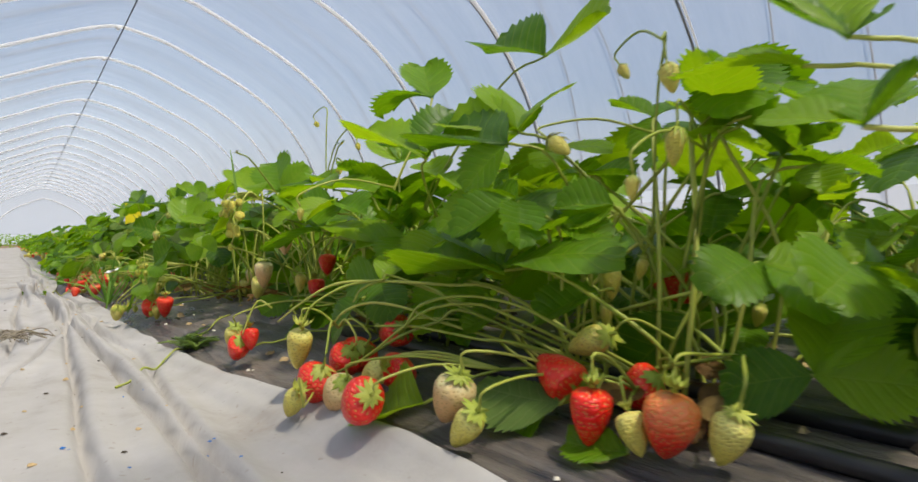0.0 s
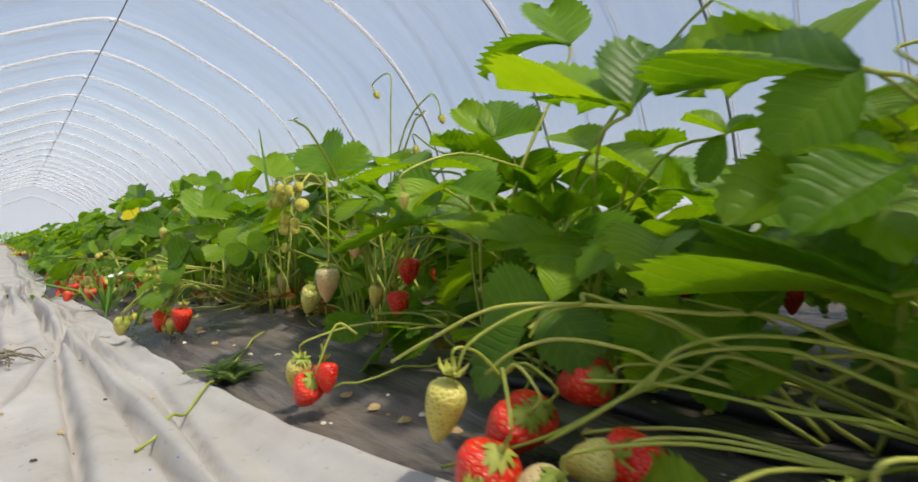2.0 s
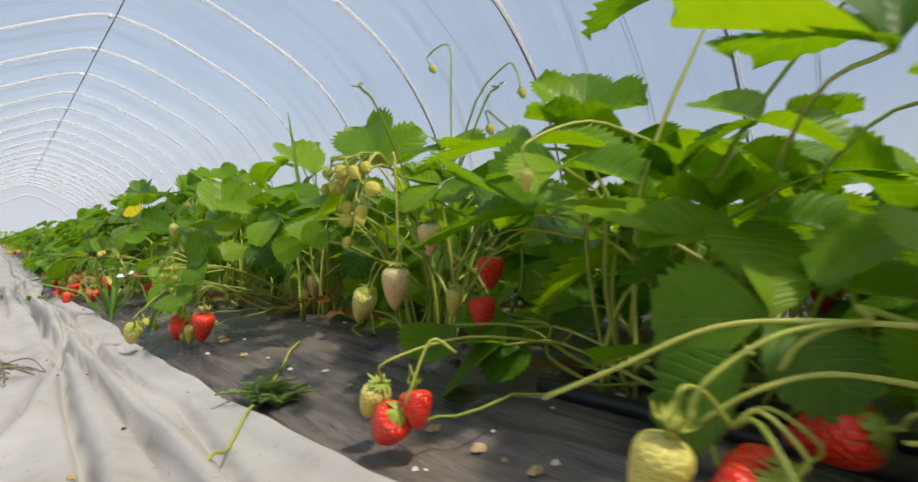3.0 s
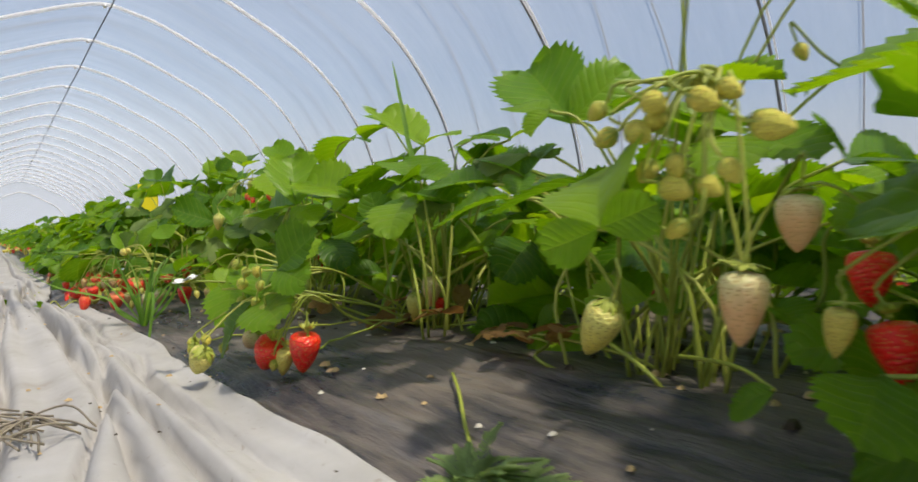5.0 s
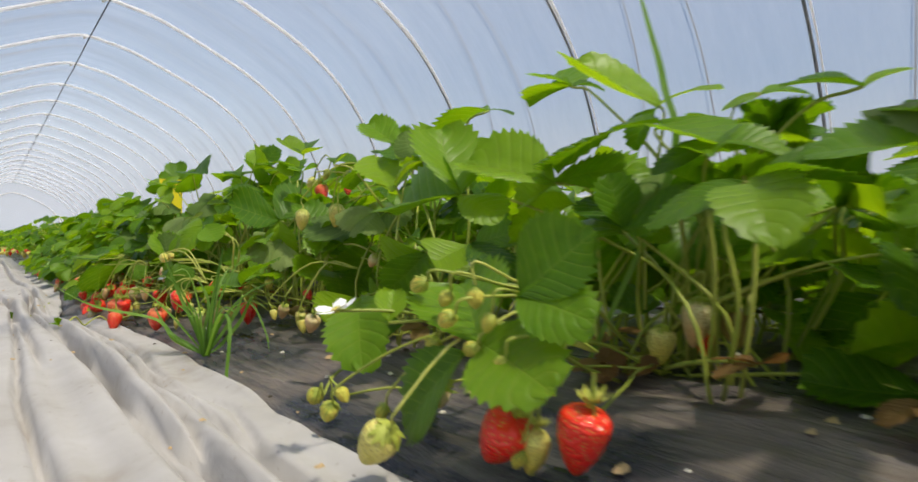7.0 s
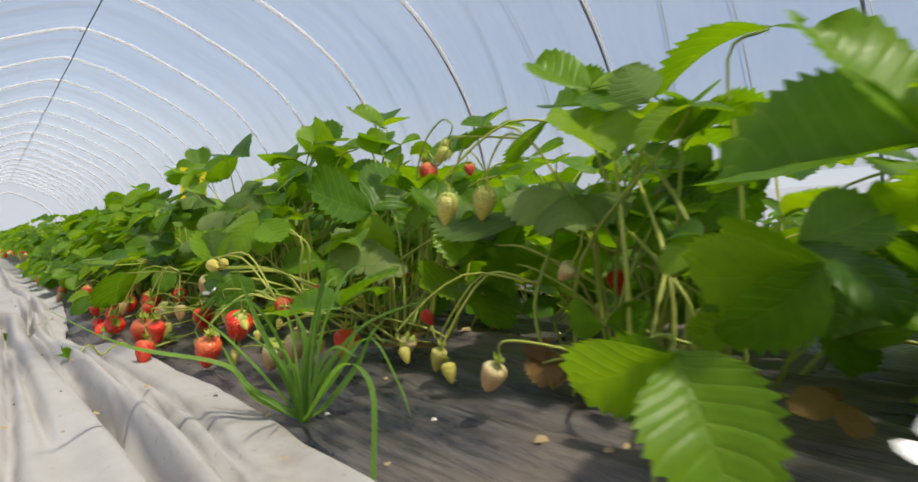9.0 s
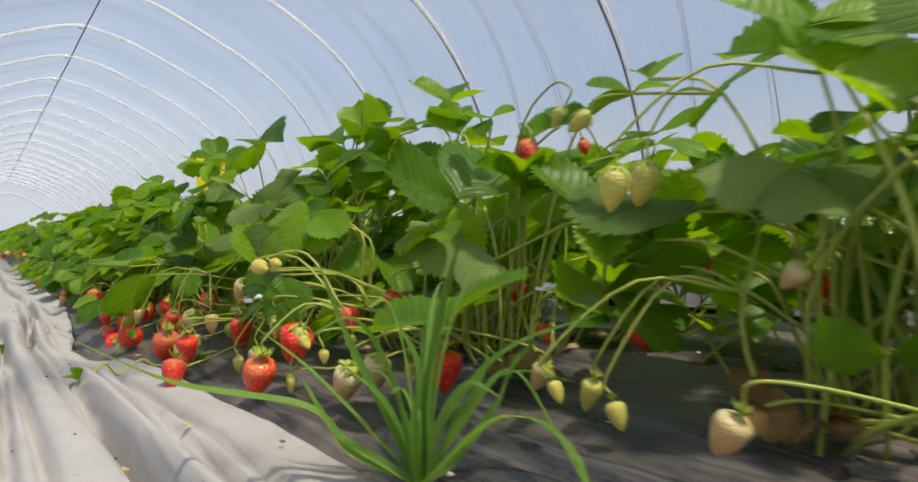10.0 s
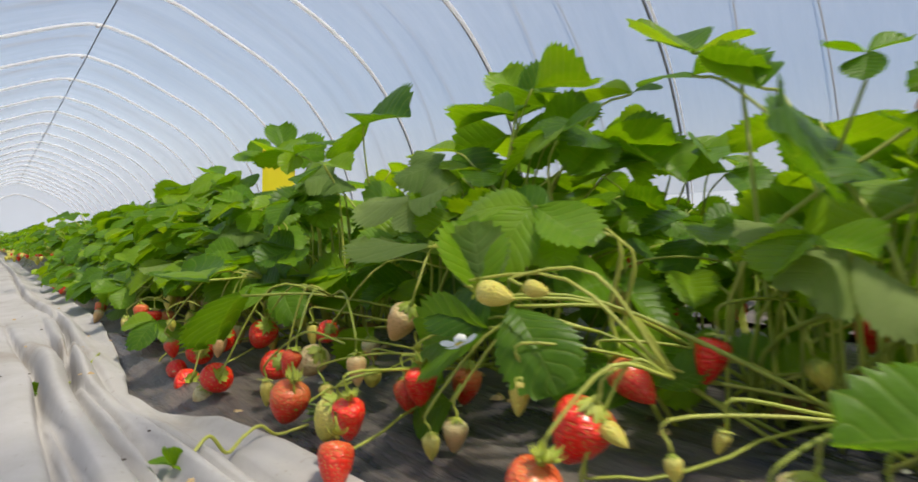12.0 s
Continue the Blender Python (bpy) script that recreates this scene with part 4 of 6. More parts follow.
hero_leaf((0.320, 0.507, 0.292), (-0.27, -0.22, 0.94), "green", (0.285, 0.626, 0.341), (0.370, 0.626, 0.379), (0.360, 0.519, 0.354), bend=1)
hero_berry((0.247, 0.520, 0.116), (0.247, 0.558, 0.083), "ripe")
hero_berry((0.261, 0.522, 0.118), (0.261, 0.565, 0.085), "ripe")
hero_berry((0.209, 0.540, 0.137), (0.209, 0.553, 0.098), "green", cal=1)
hero_leaf((0.270, 0.543, 0.160), (-0.41, -0.45, 0.79), "green", (0.240, 0.578, 0.123), bend=0)
hero_leaf((0.290, 0.545, 0.175), (-0.65, -0.67, 0.36), "green", (0.270, 0.498, 0.152), (0.310, 0.551, 0.208), (0.280, 0.610, 0.167), bend=5)
hero_leaf((0.400, 0.613, 0.286), (-0.25, -0.23, 0.94), "green", (0.370, 0.661, 0.274), (0.420, 0.559, 0.269), (0.420, 0.666, 0.316))
hero_leaf((0.420, 0.655, 0.388), (-0.25, -0.24, 0.94), "green", (0.400, 0.770, 0.435), (0.450, 0.721, 0.440))
hero_berry((0.260, 0.675, 0.250), (0.260, 0.675, 0.236), "green")
hero_leaf((0.400, 0.690, 0.200), (-0.22, -0.24, 0.94), "green", (0.370, 0.800, 0.197), (0.420, 0.748, 0.224))
hero_leaf((0.300, 0.711, 0.227), (-0.18, -0.28, 0.94), "green", (0.260, 0.879, 0.227), (0.310, 0.835, 0.280), (0.330, 0.618, 0.253), bend=0)
hero_leaf((0.520, 0.714, 0.253), (-0.25, -0.22, 0.94), "green", (0.500, 0.802, 0.256), (0.540, 0.676, 0.264), (0.500, 0.712, 0.222))
hero_berry((0.222, 0.735, 0.116), (0.222, 0.729, 0.090), "ripe", cal=1)
hero_leaf((0.330, 0.736, 0.249), (-0.33, -0.11, 0.94), "green", (0.320, 0.761, 0.253))
hero_berry((0.214, 0.739, 0.101), (0.214, 0.768, 0.075), "ripe")
hero_leaf((0.330, 0.746, 0.279), (-0.19, -0.29, 0.94), "green", (0.310, 0.869, 0.303), (0.360, 0.684, 0.290))

hero_leaf((0.310, 0.753, 0.133), (-0.31, -0.52, 0.79), "green", (0.290, 0.826, 0.111), (0.310, 0.815, 0.139))
hero_berry((0.215, 0.767, 0.113), (0.215, 0.786, 0.086), "green", cal=0)
hero_leaf((0.420, 0.780, 0.154), (-0.58, -0.21, 0.79), "green", (0.400, 0.810, 0.159), (0.380, 0.749, 0.136))
hero_leaf((0.330, 0.793, 0.144), (-0.54, -0.27, 0.80), "green", (0.310, 0.751, 0.132), bend=0)
hero_leaf((0.345, 0.780, 0.140), (-0.70, -0.43, 0.55), "green", (0.305, 0.760, 0.112), bend=5)
hero_berry((0.333, 0.811, 0.165), (0.333, 0.804, 0.132), "ripe")
hero_leaf((0.299, 0.803, 0.143), (-0.35, -0.50, 0.79), "green", (0.249, 0.792, 0.122), bend=7)
hero_berry((0.235, 0.825, 0.249), (0.235, 0.797, 0.241), "fruitlet", cal=3)
hero_berry((0.318, 0.825, 0.171), (0.318, 0.829, 0.144), "green", cal=0)
hero_berry((0.357, 0.828, 0.198), (0.357, 0.828, 0.166), "ripe")
hero_leaf((0.476, 0.832, 0.334), (-0.44, -0.55, 0.71), "green", (0.450, 0.882, 0.373), (0.500, 0.847, 0.399), (0.480, 0.754, 0.340))
hero_berry((0.300, 0.836, 0.225), (0.300, 0.838, 0.195), "turning", cal=0)
hero_berry((0.235, 0.837, 0.235), (0.235, 0.830, 0.225), "fruitlet", cal=3)
hero_berry((0.240, 0.842, 0.268), (0.240, 0.832, 0.262), "fruitlet", cal=3)
hero_berry((0.276, 0.850, 0.189), (0.276, 0.853, 0.150), "turning", cal=0)
hero_berry((0.240, 0.851, 0.228), (0.240, 0.841, 0.221), "fruitlet", cal=3)
hero_berry((0.235, 0.853, 0.265), (0.235, 0.830, 0.253), "fruitlet", cal=3)
hero_leaf((0.310, 0.854, 0.126), (-0.48, -0.35, 0.81), "green", (0.300, 0.878, 0.115))
hero_berry((0.235, 0.854, 0.210), (0.235, 0.867, 0.201), "fruitlet", cal=3)
hero_flower((0.242, 0.855, 0.332), 0.006)
hero_berry((0.235, 0.861, 0.240), (0.235, 0.859, 0.231), "fruitlet", cal=3)
hero_berry((0.420, 0.862, 0.360), (0.420, 0.855, 0.346), "fruitlet", cal=3)
hero_berry((0.235, 0.867, 0.227), (0.235, 0.843, 0.218), "fruitlet", cal=3)
hero_berry((0.240, 0.870, 0.262), (0.240, 0.877, 0.255), "fruitlet", cal=3)
hero_flower((0.400, 0.872, 0.360), 0.009)
hero_berry((0.240, 0.875, 0.239), (0.240, 0.881, 0.231), "fruitlet", cal=3)
hero_berry((0.235, 0.877, 0.267), (0.235, 0.857, 0.258), "fruitlet", cal=3)
hero_leaf((0.205, 0.877, 0.207), (-0.80, -0.43, -0.42), "green", (0.185, 0.891, 0.195), (0.235, 0.915, 0.262), (0.215, 0.854, 0.217), bend=5)
hero_berry((0.400, 0.885, 0.325), (0.400, 0.880, 0.313), "fruitlet", cal=3)
hero_berry((0.235, 0.886, 0.255), (0.235, 0.864, 0.244), "fruitlet", cal=3)
hero_berry((0.235, 0.893, 0.254), (0.235, 0.914, 0.247), "fruitlet", cal=3)
hero_berry((0.240, 0.904, 0.270), (0.240, 0.914, 0.264), "fruitlet", cal=3)
hero_leaf((0.260, 0.935, 0.234), (-0.29, -0.18, 0.94), "green", (0.235, 0.996, 0.230), bend=0)
hero_leaf((0.380, 0.938, 0.306), (-0.27, -0.22, 0.94), "green", (0.360, 1.005, 0.320), (0.400, 0.887, 0.313), (0.420, 0.971, 0.342))
hero_berry((0.305, 0.955, 0.162), (0.305, 0.978, 0.123), "green")
hero_leaf((0.400, 0.998, 0.156), (-0.54, -0.31, 0.78), "green", (0.370, 1.044, 0.143), (0.420, 1.033, 0.174), (0.400, 0.961, 0.151))
hero_berry((0.420, 1.020, 0.416), (0.420, 1.006, 0.402), "fruitlet", cal=3)
hero_leaf((0.340, 1.044, 0.302), (-0.33, -0.11, 0.94), "green", (0.330, 1.086, 0.324), (0.320, 1.048, 0.282))
hero_leaf((0.370, 1.050, 0.298), (-0.79, -0.60, 0.11), "green", (0.380, 1.121, 0.369), (0.390, 1.007, 0.346), bend=1)

hero_leaf((0.310, 1.058, 0.234), (-0.25, -0.23, 0.94), "green", (0.280, 1.126, 0.227), bend=0)
hero_leaf((0.310, 1.079, 0.236), (-0.31, -0.14, 0.94), "green", (0.290, 1.124, 0.227))
hero_leaf((0.360, 1.096, 0.255), (-0.31, -0.14, 0.94), "green", (0.360, 1.147, 0.291), (0.380, 1.085, 0.294), (0.330, 1.073, 0.246))
hero_leaf((0.370, 1.101, 0.277), (-0.26, -0.23, 0.94), "pale", (0.350, 1.163, 0.283), (0.380, 1.068, 0.284))
hero_leaf((0.340, 1.113, 0.250), (-0.30, -0.16, 0.94), "green", (0.310, 1.174, 0.265))
hero_leaf((0.420, 1.145, 0.113), (-0.45, -0.40, 0.80), "green", (0.400, 1.218, 0.106), (0.400, 1.067, 0.113), (0.440, 1.122, 0.133))
hero_leaf((0.420, 1.182, 0.305), (-0.25, -0.24, 0.94), "green", (0.410, 1.231, 0.326), (0.430, 1.158, 0.320))
hero_berry((0.223, 1.238, 0.118), (0.223, 1.249, 0.075), "ripe", cal=1)
hero_leaf((0.450, 1.246, 0.190), (-0.54, -0.36, 0.76), "green", (0.440, 1.274, 0.206), (0.460, 1.230, 0.211))
hero_leaf((0.420, 1.249, 0.313), (-0.28, -0.20, 0.94), "green", (0.400, 1.269, 0.309), (0.440, 1.220, 0.318))
hero_leaf((0.420, 1.265, 0.125), (-0.49, -0.37, 0.79), "dry", (0.420, 1.268, 0.155))
hero_berry((0.214, 1.267, 0.101), (0.214, 1.274, 0.072), "green", cal=1)
hero_berry((0.205, 1.270, 0.090), (0.205, 1.279, 0.071), "fruitlet", cal=3)
hero_berry((0.205, 1.275, 0.108), (0.205, 1.305, 0.070), "ripe")
hero_berry((0.198, 1.277, 0.140), (0.198, 1.287, 0.127), "fruitlet", cal=3)
hero_berry((0.389, 1.277, 0.163), (0.389, 1.284, 0.125), "turning")
hero_leaf((0.420, 1.278, 0.192), (-0.42, -0.50, 0.76), "green", (0.420, 1.206, 0.184), (0.440, 1.263, 0.220))
hero_berry((0.400, 1.281, 0.138), (0.400, 1.281, 0.117), "ripe")
hero_leaf((0.212, 1.281, 0.173), (-0.74, -0.55, 0.39), "green", (0.235, 1.240, 0.215), (0.205, 1.227, 0.173), bend=1)
hero_berry((0.198, 1.288, 0.163), (0.198, 1.295, 0.150), "fruitlet", cal=3)
hero_leaf((0.360, 1.292, 0.290), (-0.20, -0.28, 0.94), "green", (0.340, 1.406, 0.303), (0.330, 1.213, 0.260))
hero_berry((0.200, 1.305, 0.143), (0.200, 1.321, 0.134), "fruitlet", cal=3)
hero_leaf((0.340, 1.305, 0.212), (-0.46, -0.48, 0.75), "green", (0.345, 1.348, 0.252), (0.360, 1.278, 0.219))
hero_berry((0.200, 1.305, 0.177), (0.200, 1.305, 0.168), "fruitlet", cal=3)
hero_berry((0.385, 1.306, 0.140), (0.385, 1.311, 0.107), "green")
hero_leaf((0.205, 1.306, 0.144), (-0.67, -0.58, 0.46), "green", (0.185, 1.233, 0.138), (0.240, 1.376, 0.185), bend=0)
hero_leaf((0.338, 1.307, 0.213), (-0.36, -0.55, 0.75), "green", (0.330, 1.315, 0.259), (0.350, 1.246, 0.223), (0.330, 1.388, 0.231))
hero_leaf((0.200, 1.311, 0.139), (-0.43, -0.39, 0.81), "green", (0.165, 1.357, 0.091), bend=0)
hero_berry((0.190, 1.314, 0.161), (0.190, 1.335, 0.150), "fruitlet", cal=3)
hero_leaf((0.370, 1.328, 0.101), (-0.42, -0.43, 0.80), "dry", (0.370, 1.303, 0.119))
hero_leaf((0.370, 1.328, 0.106), (-0.42, -0.43, 0.80), "dry", (0.360, 1.347, 0.120))
hero_berry((0.198, 1.328, 0.173), (0.198, 1.341, 0.159), "fruitlet", cal=3)
hero_leaf((0.410, 1.328, 0.316), (-0.21, -0.27, 0.94), "green", (0.400, 1.438, 0.363), (0.430, 1.290, 0.345), (0.380, 1.343, 0.290))
hero_berry((0.158, 1.334, 0.094), (0.158, 1.378, 0.055), "green", cal=2)
hero_berry((0.198, 1.341, 0.142), (0.198, 1.359, 0.129), "fruitlet", cal=3)

hero_berry((0.198, 1.355, 0.178), (0.198, 1.380, 0.170), "fruitlet", cal=3)
hero_berry((0.226, 1.377, 0.102), (0.226, 1.428, 0.072), "turning")
hero_leaf((0.345, 1.381, 0.253), (-0.43, -0.53, 0.73), "green", (0.310, 1.469, 0.285), (0.365, 1.311, 0.280), (0.325, 1.416, 0.234), bend=1)
hero_leaf((0.190, 1.387, 0.149), (-0.55, -0.72, 0.43), "green", (0.200, 1.397, 0.171))
hero_berry((0.198, 1.405, 0.087), (0.198, 1.421, 0.069), "fruitlet", cal=3)
hero_leaf((0.420, 1.434, 0.354), (-0.23, -0.26, 0.94), "green", (0.410, 1.492, 0.350), (0.440, 1.410, 0.362), (0.460, 1.500, 0.390))
hero_berry((0.177, 1.447, 0.083), (0.177, 1.466, 0.059), "fruitlet", cal=3)
hero_leaf((0.300, 1.450, 0.245), (-0.36, -0.58, 0.73), "green", (0.280, 1.553, 0.241), (0.320, 1.519, 0.309), (0.300, 1.397, 0.234), bend=3)
hero_berry((0.195, 1.472, 0.087), (0.195, 1.451, 0.075), "fruitlet", cal=3)
hero_leaf((0.290, 1.489, 0.195), (-0.59, -0.71, -0.39), "green", (0.270, 1.552, 0.174), (0.260, 1.511, 0.149), (0.320, 1.550, 0.204), bend=5)
hero_berry((0.190, 1.501, 0.080), (0.190, 1.524, 0.062), "fruitlet", cal=3)
hero_leaf((0.250, 1.539, 0.152), (-0.51, -0.80, -0.32), "green", (0.220, 1.584, 0.120), (0.210, 1.484, 0.113), bend=5)
hero_leaf((0.330, 1.556, 0.162), (-0.91, -0.28, -0.32), "green", (0.330, 1.586, 0.177), (0.320, 1.574, 0.145))
hero_leaf((0.310, 1.561, 0.121), (-0.93, -0.32, -0.21), "green", (0.290, 1.626, 0.132), bend=1)
hero_leaf((0.340, 1.579, 0.208), (-0.62, -0.22, 0.75), "green", (0.340, 1.607, 0.218), (0.320, 1.604, 0.191))
hero_leaf((0.450, 1.594, 0.361), (-0.20, -0.28, 0.94), "green", (0.440, 1.695, 0.369), (0.470, 1.570, 0.367))
hero_leaf((0.360, 1.600, 0.294), (-0.32, -0.13, 0.94), "green", (0.330, 1.633, 0.281), (0.370, 1.573, 0.287), (0.400, 1.626, 0.320))
hero_leaf((0.370, 1.640, 0.304), (-0.65, -0.32, 0.69), "pale", (0.380, 1.673, 0.342))

hero_leaf((0.345, 1.661, 0.144), (-0.82, -0.48, -0.29), "green", (0.335, 1.699, 0.146), (0.360, 1.629, 0.152), bend=5)
hero_leaf((0.420, 1.673, 0.222), (-0.30, -0.15, 0.94), "green", (0.400, 1.696, 0.227), (0.420, 1.638, 0.232), (0.400, 1.663, 0.198))
hero_leaf((0.420, 1.698, 0.278), (-0.30, -0.17, 0.94), "green", (0.400, 1.724, 0.267), (0.430, 1.650, 0.279))
hero_berry((0.275, 1.699, 0.119), (0.275, 1.712, 0.096), "turning")
hero_berry((0.360, 1.706, 0.187), (0.360, 1.721, 0.172), "turning")
hero_leaf((0.340, 1.720, 0.108), (-0.70, -0.54, 0.47), "dry", (0.345, 1.734, 0.125))
hero_leaf((0.400, 1.721, 0.332), (-0.40, -0.58, 0.71), "green", (0.390, 1.785, 0.362), (0.420, 1.679, 0.353), (0.380, 1.670, 0.301))
hero_leaf((0.400, 1.726, 0.241), (-0.28, -0.19, 0.94), "green", (0.375, 1.801, 0.243), (0.420, 1.683, 0.247))
hero_leaf((0.370, 1.726, 0.313), (-0.18, -0.29, 0.94), "green", (0.350, 1.788, 0.289), (0.350, 1.649, 0.265))
hero_leaf((0.350, 1.733, 0.117), (-0.71, -0.55, 0.45), "dry", (0.330, 1.704, 0.099))
hero_leaf((0.420, 1.734, 0.323), (-0.61, -0.40, 0.69), "green", (0.420, 1.752, 0.366), (0.430, 1.704, 0.353), (0.420, 1.798, 0.341), bend=1)
hero_berry((0.460, 1.745, 0.177), (0.460, 1.735, 0.151), "ripe")
hero_leaf((0.420, 1.775, 0.214), (-0.27, -0.20, 0.94), "green", (0.400, 1.801, 0.222), (0.430, 1.749, 0.221))
hero_leaf((0.370, 1.780, 0.220), (-0.17, -0.29, 0.94), "pale", (0.360, 1.888, 0.242), (0.380, 1.742, 0.259))
hero_berry((0.300, 1.790, 0.245), (0.300, 1.795, 0.217), "green", cal=0)
hero_berry((0.300, 1.793, 0.103), (0.300, 1.786, 0.085), "green", cal=1)
hero_leaf((0.350, 1.803, 0.309), (-0.33, -0.12, 0.94), "green", (0.360, 1.788, 0.322), (0.360, 1.820, 0.326))
hero_berry((0.360, 1.812, 0.255), (0.360, 1.819, 0.222), "green", cal=1)
hero_leaf((0.370, 1.813, 0.201), (-0.31, -0.11, 0.94), "green", (0.340, 1.830, 0.183), (0.380, 1.900, 0.205))
hero_berry((0.270, 1.815, 0.116), (0.270, 1.808, 0.102), "green")
hero_berry((0.310, 1.816, 0.111), (0.310, 1.825, 0.087), "green")
hero_berry((0.550, 1.830, 0.148), (0.550, 1.827, 0.134), "ripe")
hero_berry((0.380, 1.836, 0.137), (0.380, 1.826, 0.119), "ripe")
hero_leaf((0.400, 1.841, 0.181), (-0.46, -0.44, 0.77), "green", (0.370, 1.895, 0.213), (0.420, 1.819, 0.225), bend=3)
hero_berry((0.340, 1.846, 0.291), (0.340, 1.867, 0.281), "green", cal=1)
hero_berry((0.300, 1.851, 0.116), (0.300, 1.863, 0.096), "turning")
hero_leaf((0.360, 1.852, 0.218), (-0.30, -0.14, 0.94), "green", (0.350, 1.915, 0.255), (0.360, 1.827, 0.230), (0.330, 1.820, 0.187))
hero_leaf((0.420, 1.869, 0.321), (-0.32, -0.14, 0.94), "green", (0.400, 1.906, 0.336), (0.430, 1.841, 0.335), (0.410, 1.916, 0.317))
hero_leaf((0.500, 1.902, 0.301), (-0.26, -0.23, 0.94), "green", (0.480, 1.925, 0.293), (0.520, 1.857, 0.309))
hero_flower((0.360, 1.907, 0.161), 0.010)
hero_leaf((0.460, 1.908, 0.279), (-0.31, -0.15, 0.94), "green", (0.440, 1.943, 0.273), (0.470, 1.879, 0.281))
hero_leaf((0.260, 1.911, 0.142), (-0.23, -0.20, 0.95), "green", (0.285, 1.860, 0.194), (0.228, 1.983, 0.135), (0.320, 1.969, 0.181), bend=0)
hero_berry((0.360, 1.916, 0.129), (0.360, 1.899, 0.117), "ripe")
hero_berry((0.400, 1.927, 0.316), (0.400, 1.941, 0.300), "green", cal=1)
hero_berry((0.280, 1.939, 0.117), (0.280, 1.941, 0.081), "ripe")
hero_berry((0.440, 1.941, 0.294), (0.440, 1.936, 0.279), "turning2")

hero_berry((0.265, 1.967, 0.105), (0.265, 1.967, 0.089), "green")
hero_leaf((0.440, 1.968, 0.311), (-0.60, -0.39, 0.70), "green", (0.420, 2.017, 0.314), (0.460, 1.987, 0.346), (0.460, 1.950, 0.327))
hero_berry((0.250, 1.990, 0.108), (0.250, 2.002, 0.075), "turning")
hero_berry((0.420, 1.999, 0.299), (0.420, 1.985, 0.270), "turning2")
hero_berry((0.231, 2.002, 0.099), (0.231, 2.022, 0.066), "turning")
hero_berry((0.245, 2.026, 0.120), (0.245, 2.030, 0.109), "green")
hero_leaf((0.400, 2.026, 0.323), (-0.33, -0.12, 0.94), "green", (0.380, 2.045, 0.324), (0.420, 2.007, 0.333), (0.380, 2.022, 0.301))
hero_berry((0.450, 2.039, 0.158), (0.450, 2.045, 0.132), "ripe")
hero_berry((0.225, 2.040, 0.109), (0.225, 2.038, 0.096), "green")
hero_berry((0.222, 2.078, 0.115), (0.222, 2.062, 0.107), "green")
hero_leaf((0.400, 2.079, 0.119), (-0.53, -0.26, 0.80), "green", (0.390, 2.115, 0.139), (0.420, 2.054, 0.144))
hero_berry((0.222, 2.084, 0.123), (0.222, 2.111, 0.079), "ripe", cal=2)
hero_berry((0.215, 2.085, 0.081), (0.215, 2.087, 0.063), "green")
hero_berry((0.189, 2.088, 0.099), (0.189, 2.107, 0.058), "turning2", cal=1)
hero_leaf((0.420, 2.102, 0.320), (-0.64, -0.34, 0.69), "green", (0.420, 2.149, 0.352), (0.430, 2.099, 0.342))
hero_leaf((0.300, 2.103, 0.119), (-0.26, -0.56, 0.79), "green", (0.280, 2.154, 0.102), (0.320, 2.072, 0.133))
hero_leaf((0.362, 2.034, 0.239), (-0.30, -0.80, 0.50), "green", (0.266, 2.035, 0.262), (0.432, 2.053, 0.316), (0.358, 2.017, 0.167), bend=4)
hero_leaf((0.360, 2.108, 0.127), (-0.77, -0.48, 0.43), "green", (0.345, 2.165, 0.126), (0.380, 2.146, 0.149), (0.330, 2.120, 0.101))
hero_berry((0.285, 2.122, 0.132), (0.285, 2.092, 0.113), "turning2")
hero_berry((0.215, 2.127, 0.181), (0.215, 2.109, 0.179), "green")
hero_berry((0.222, 2.139, 0.130), (0.222, 2.141, 0.104), "green")
hero_leaf((0.420, 2.157, 0.340), (-0.23, -0.26, 0.94), "green", (0.400, 2.199, 0.351), (0.430, 2.093, 0.345))
hero_leaf((0.235, 2.159, 0.167), (-0.62, -0.69, 0.37), "green", (0.222, 2.108, 0.130), bend=5)
hero_berry((0.500, 2.161, 0.158), (0.500, 2.163, 0.139), "ripe")
hero_berry((0.212, 2.164, 0.177), (0.212, 2.133, 0.174), "green")
hero_leaf((0.222, 2.174, 0.171), (-0.59, -0.73, 0.36), "pale", (0.215, 2.179, 0.224))
hero_leaf((0.220, 2.174, 0.173), (-0.39, -0.49, 0.78), "green", (0.212, 2.192, 0.227), bend=3)
hero_leaf((0.500, 2.181, 0.195), (-0.28, -0.17, 0.94), "green", (0.480, 2.234, 0.217), (0.500, 2.138, 0.191))
hero_leaf((0.470, 2.188, 0.375), (-0.24, -0.25, 0.94), "green", (0.450, 2.253, 0.404), (0.485, 2.135, 0.385), (0.500, 2.235, 0.424))
hero_leaf((0.245, 2.196, 0.149), (-0.59, -0.71, 0.39), "green", (0.232, 2.275, 0.128), (0.240, 2.259, 0.178))
hero_flower((0.222, 2.198, 0.139), 0.012)
hero_berry((0.400, 2.205, 0.173), (0.400, 2.211, 0.149), "turning")
hero_berry((0.227, 2.207, 0.088), (0.227, 2.210, 0.064), "turning")
hero_berry((0.208, 2.210, 0.081), (0.208, 2.208, 0.063), "green")
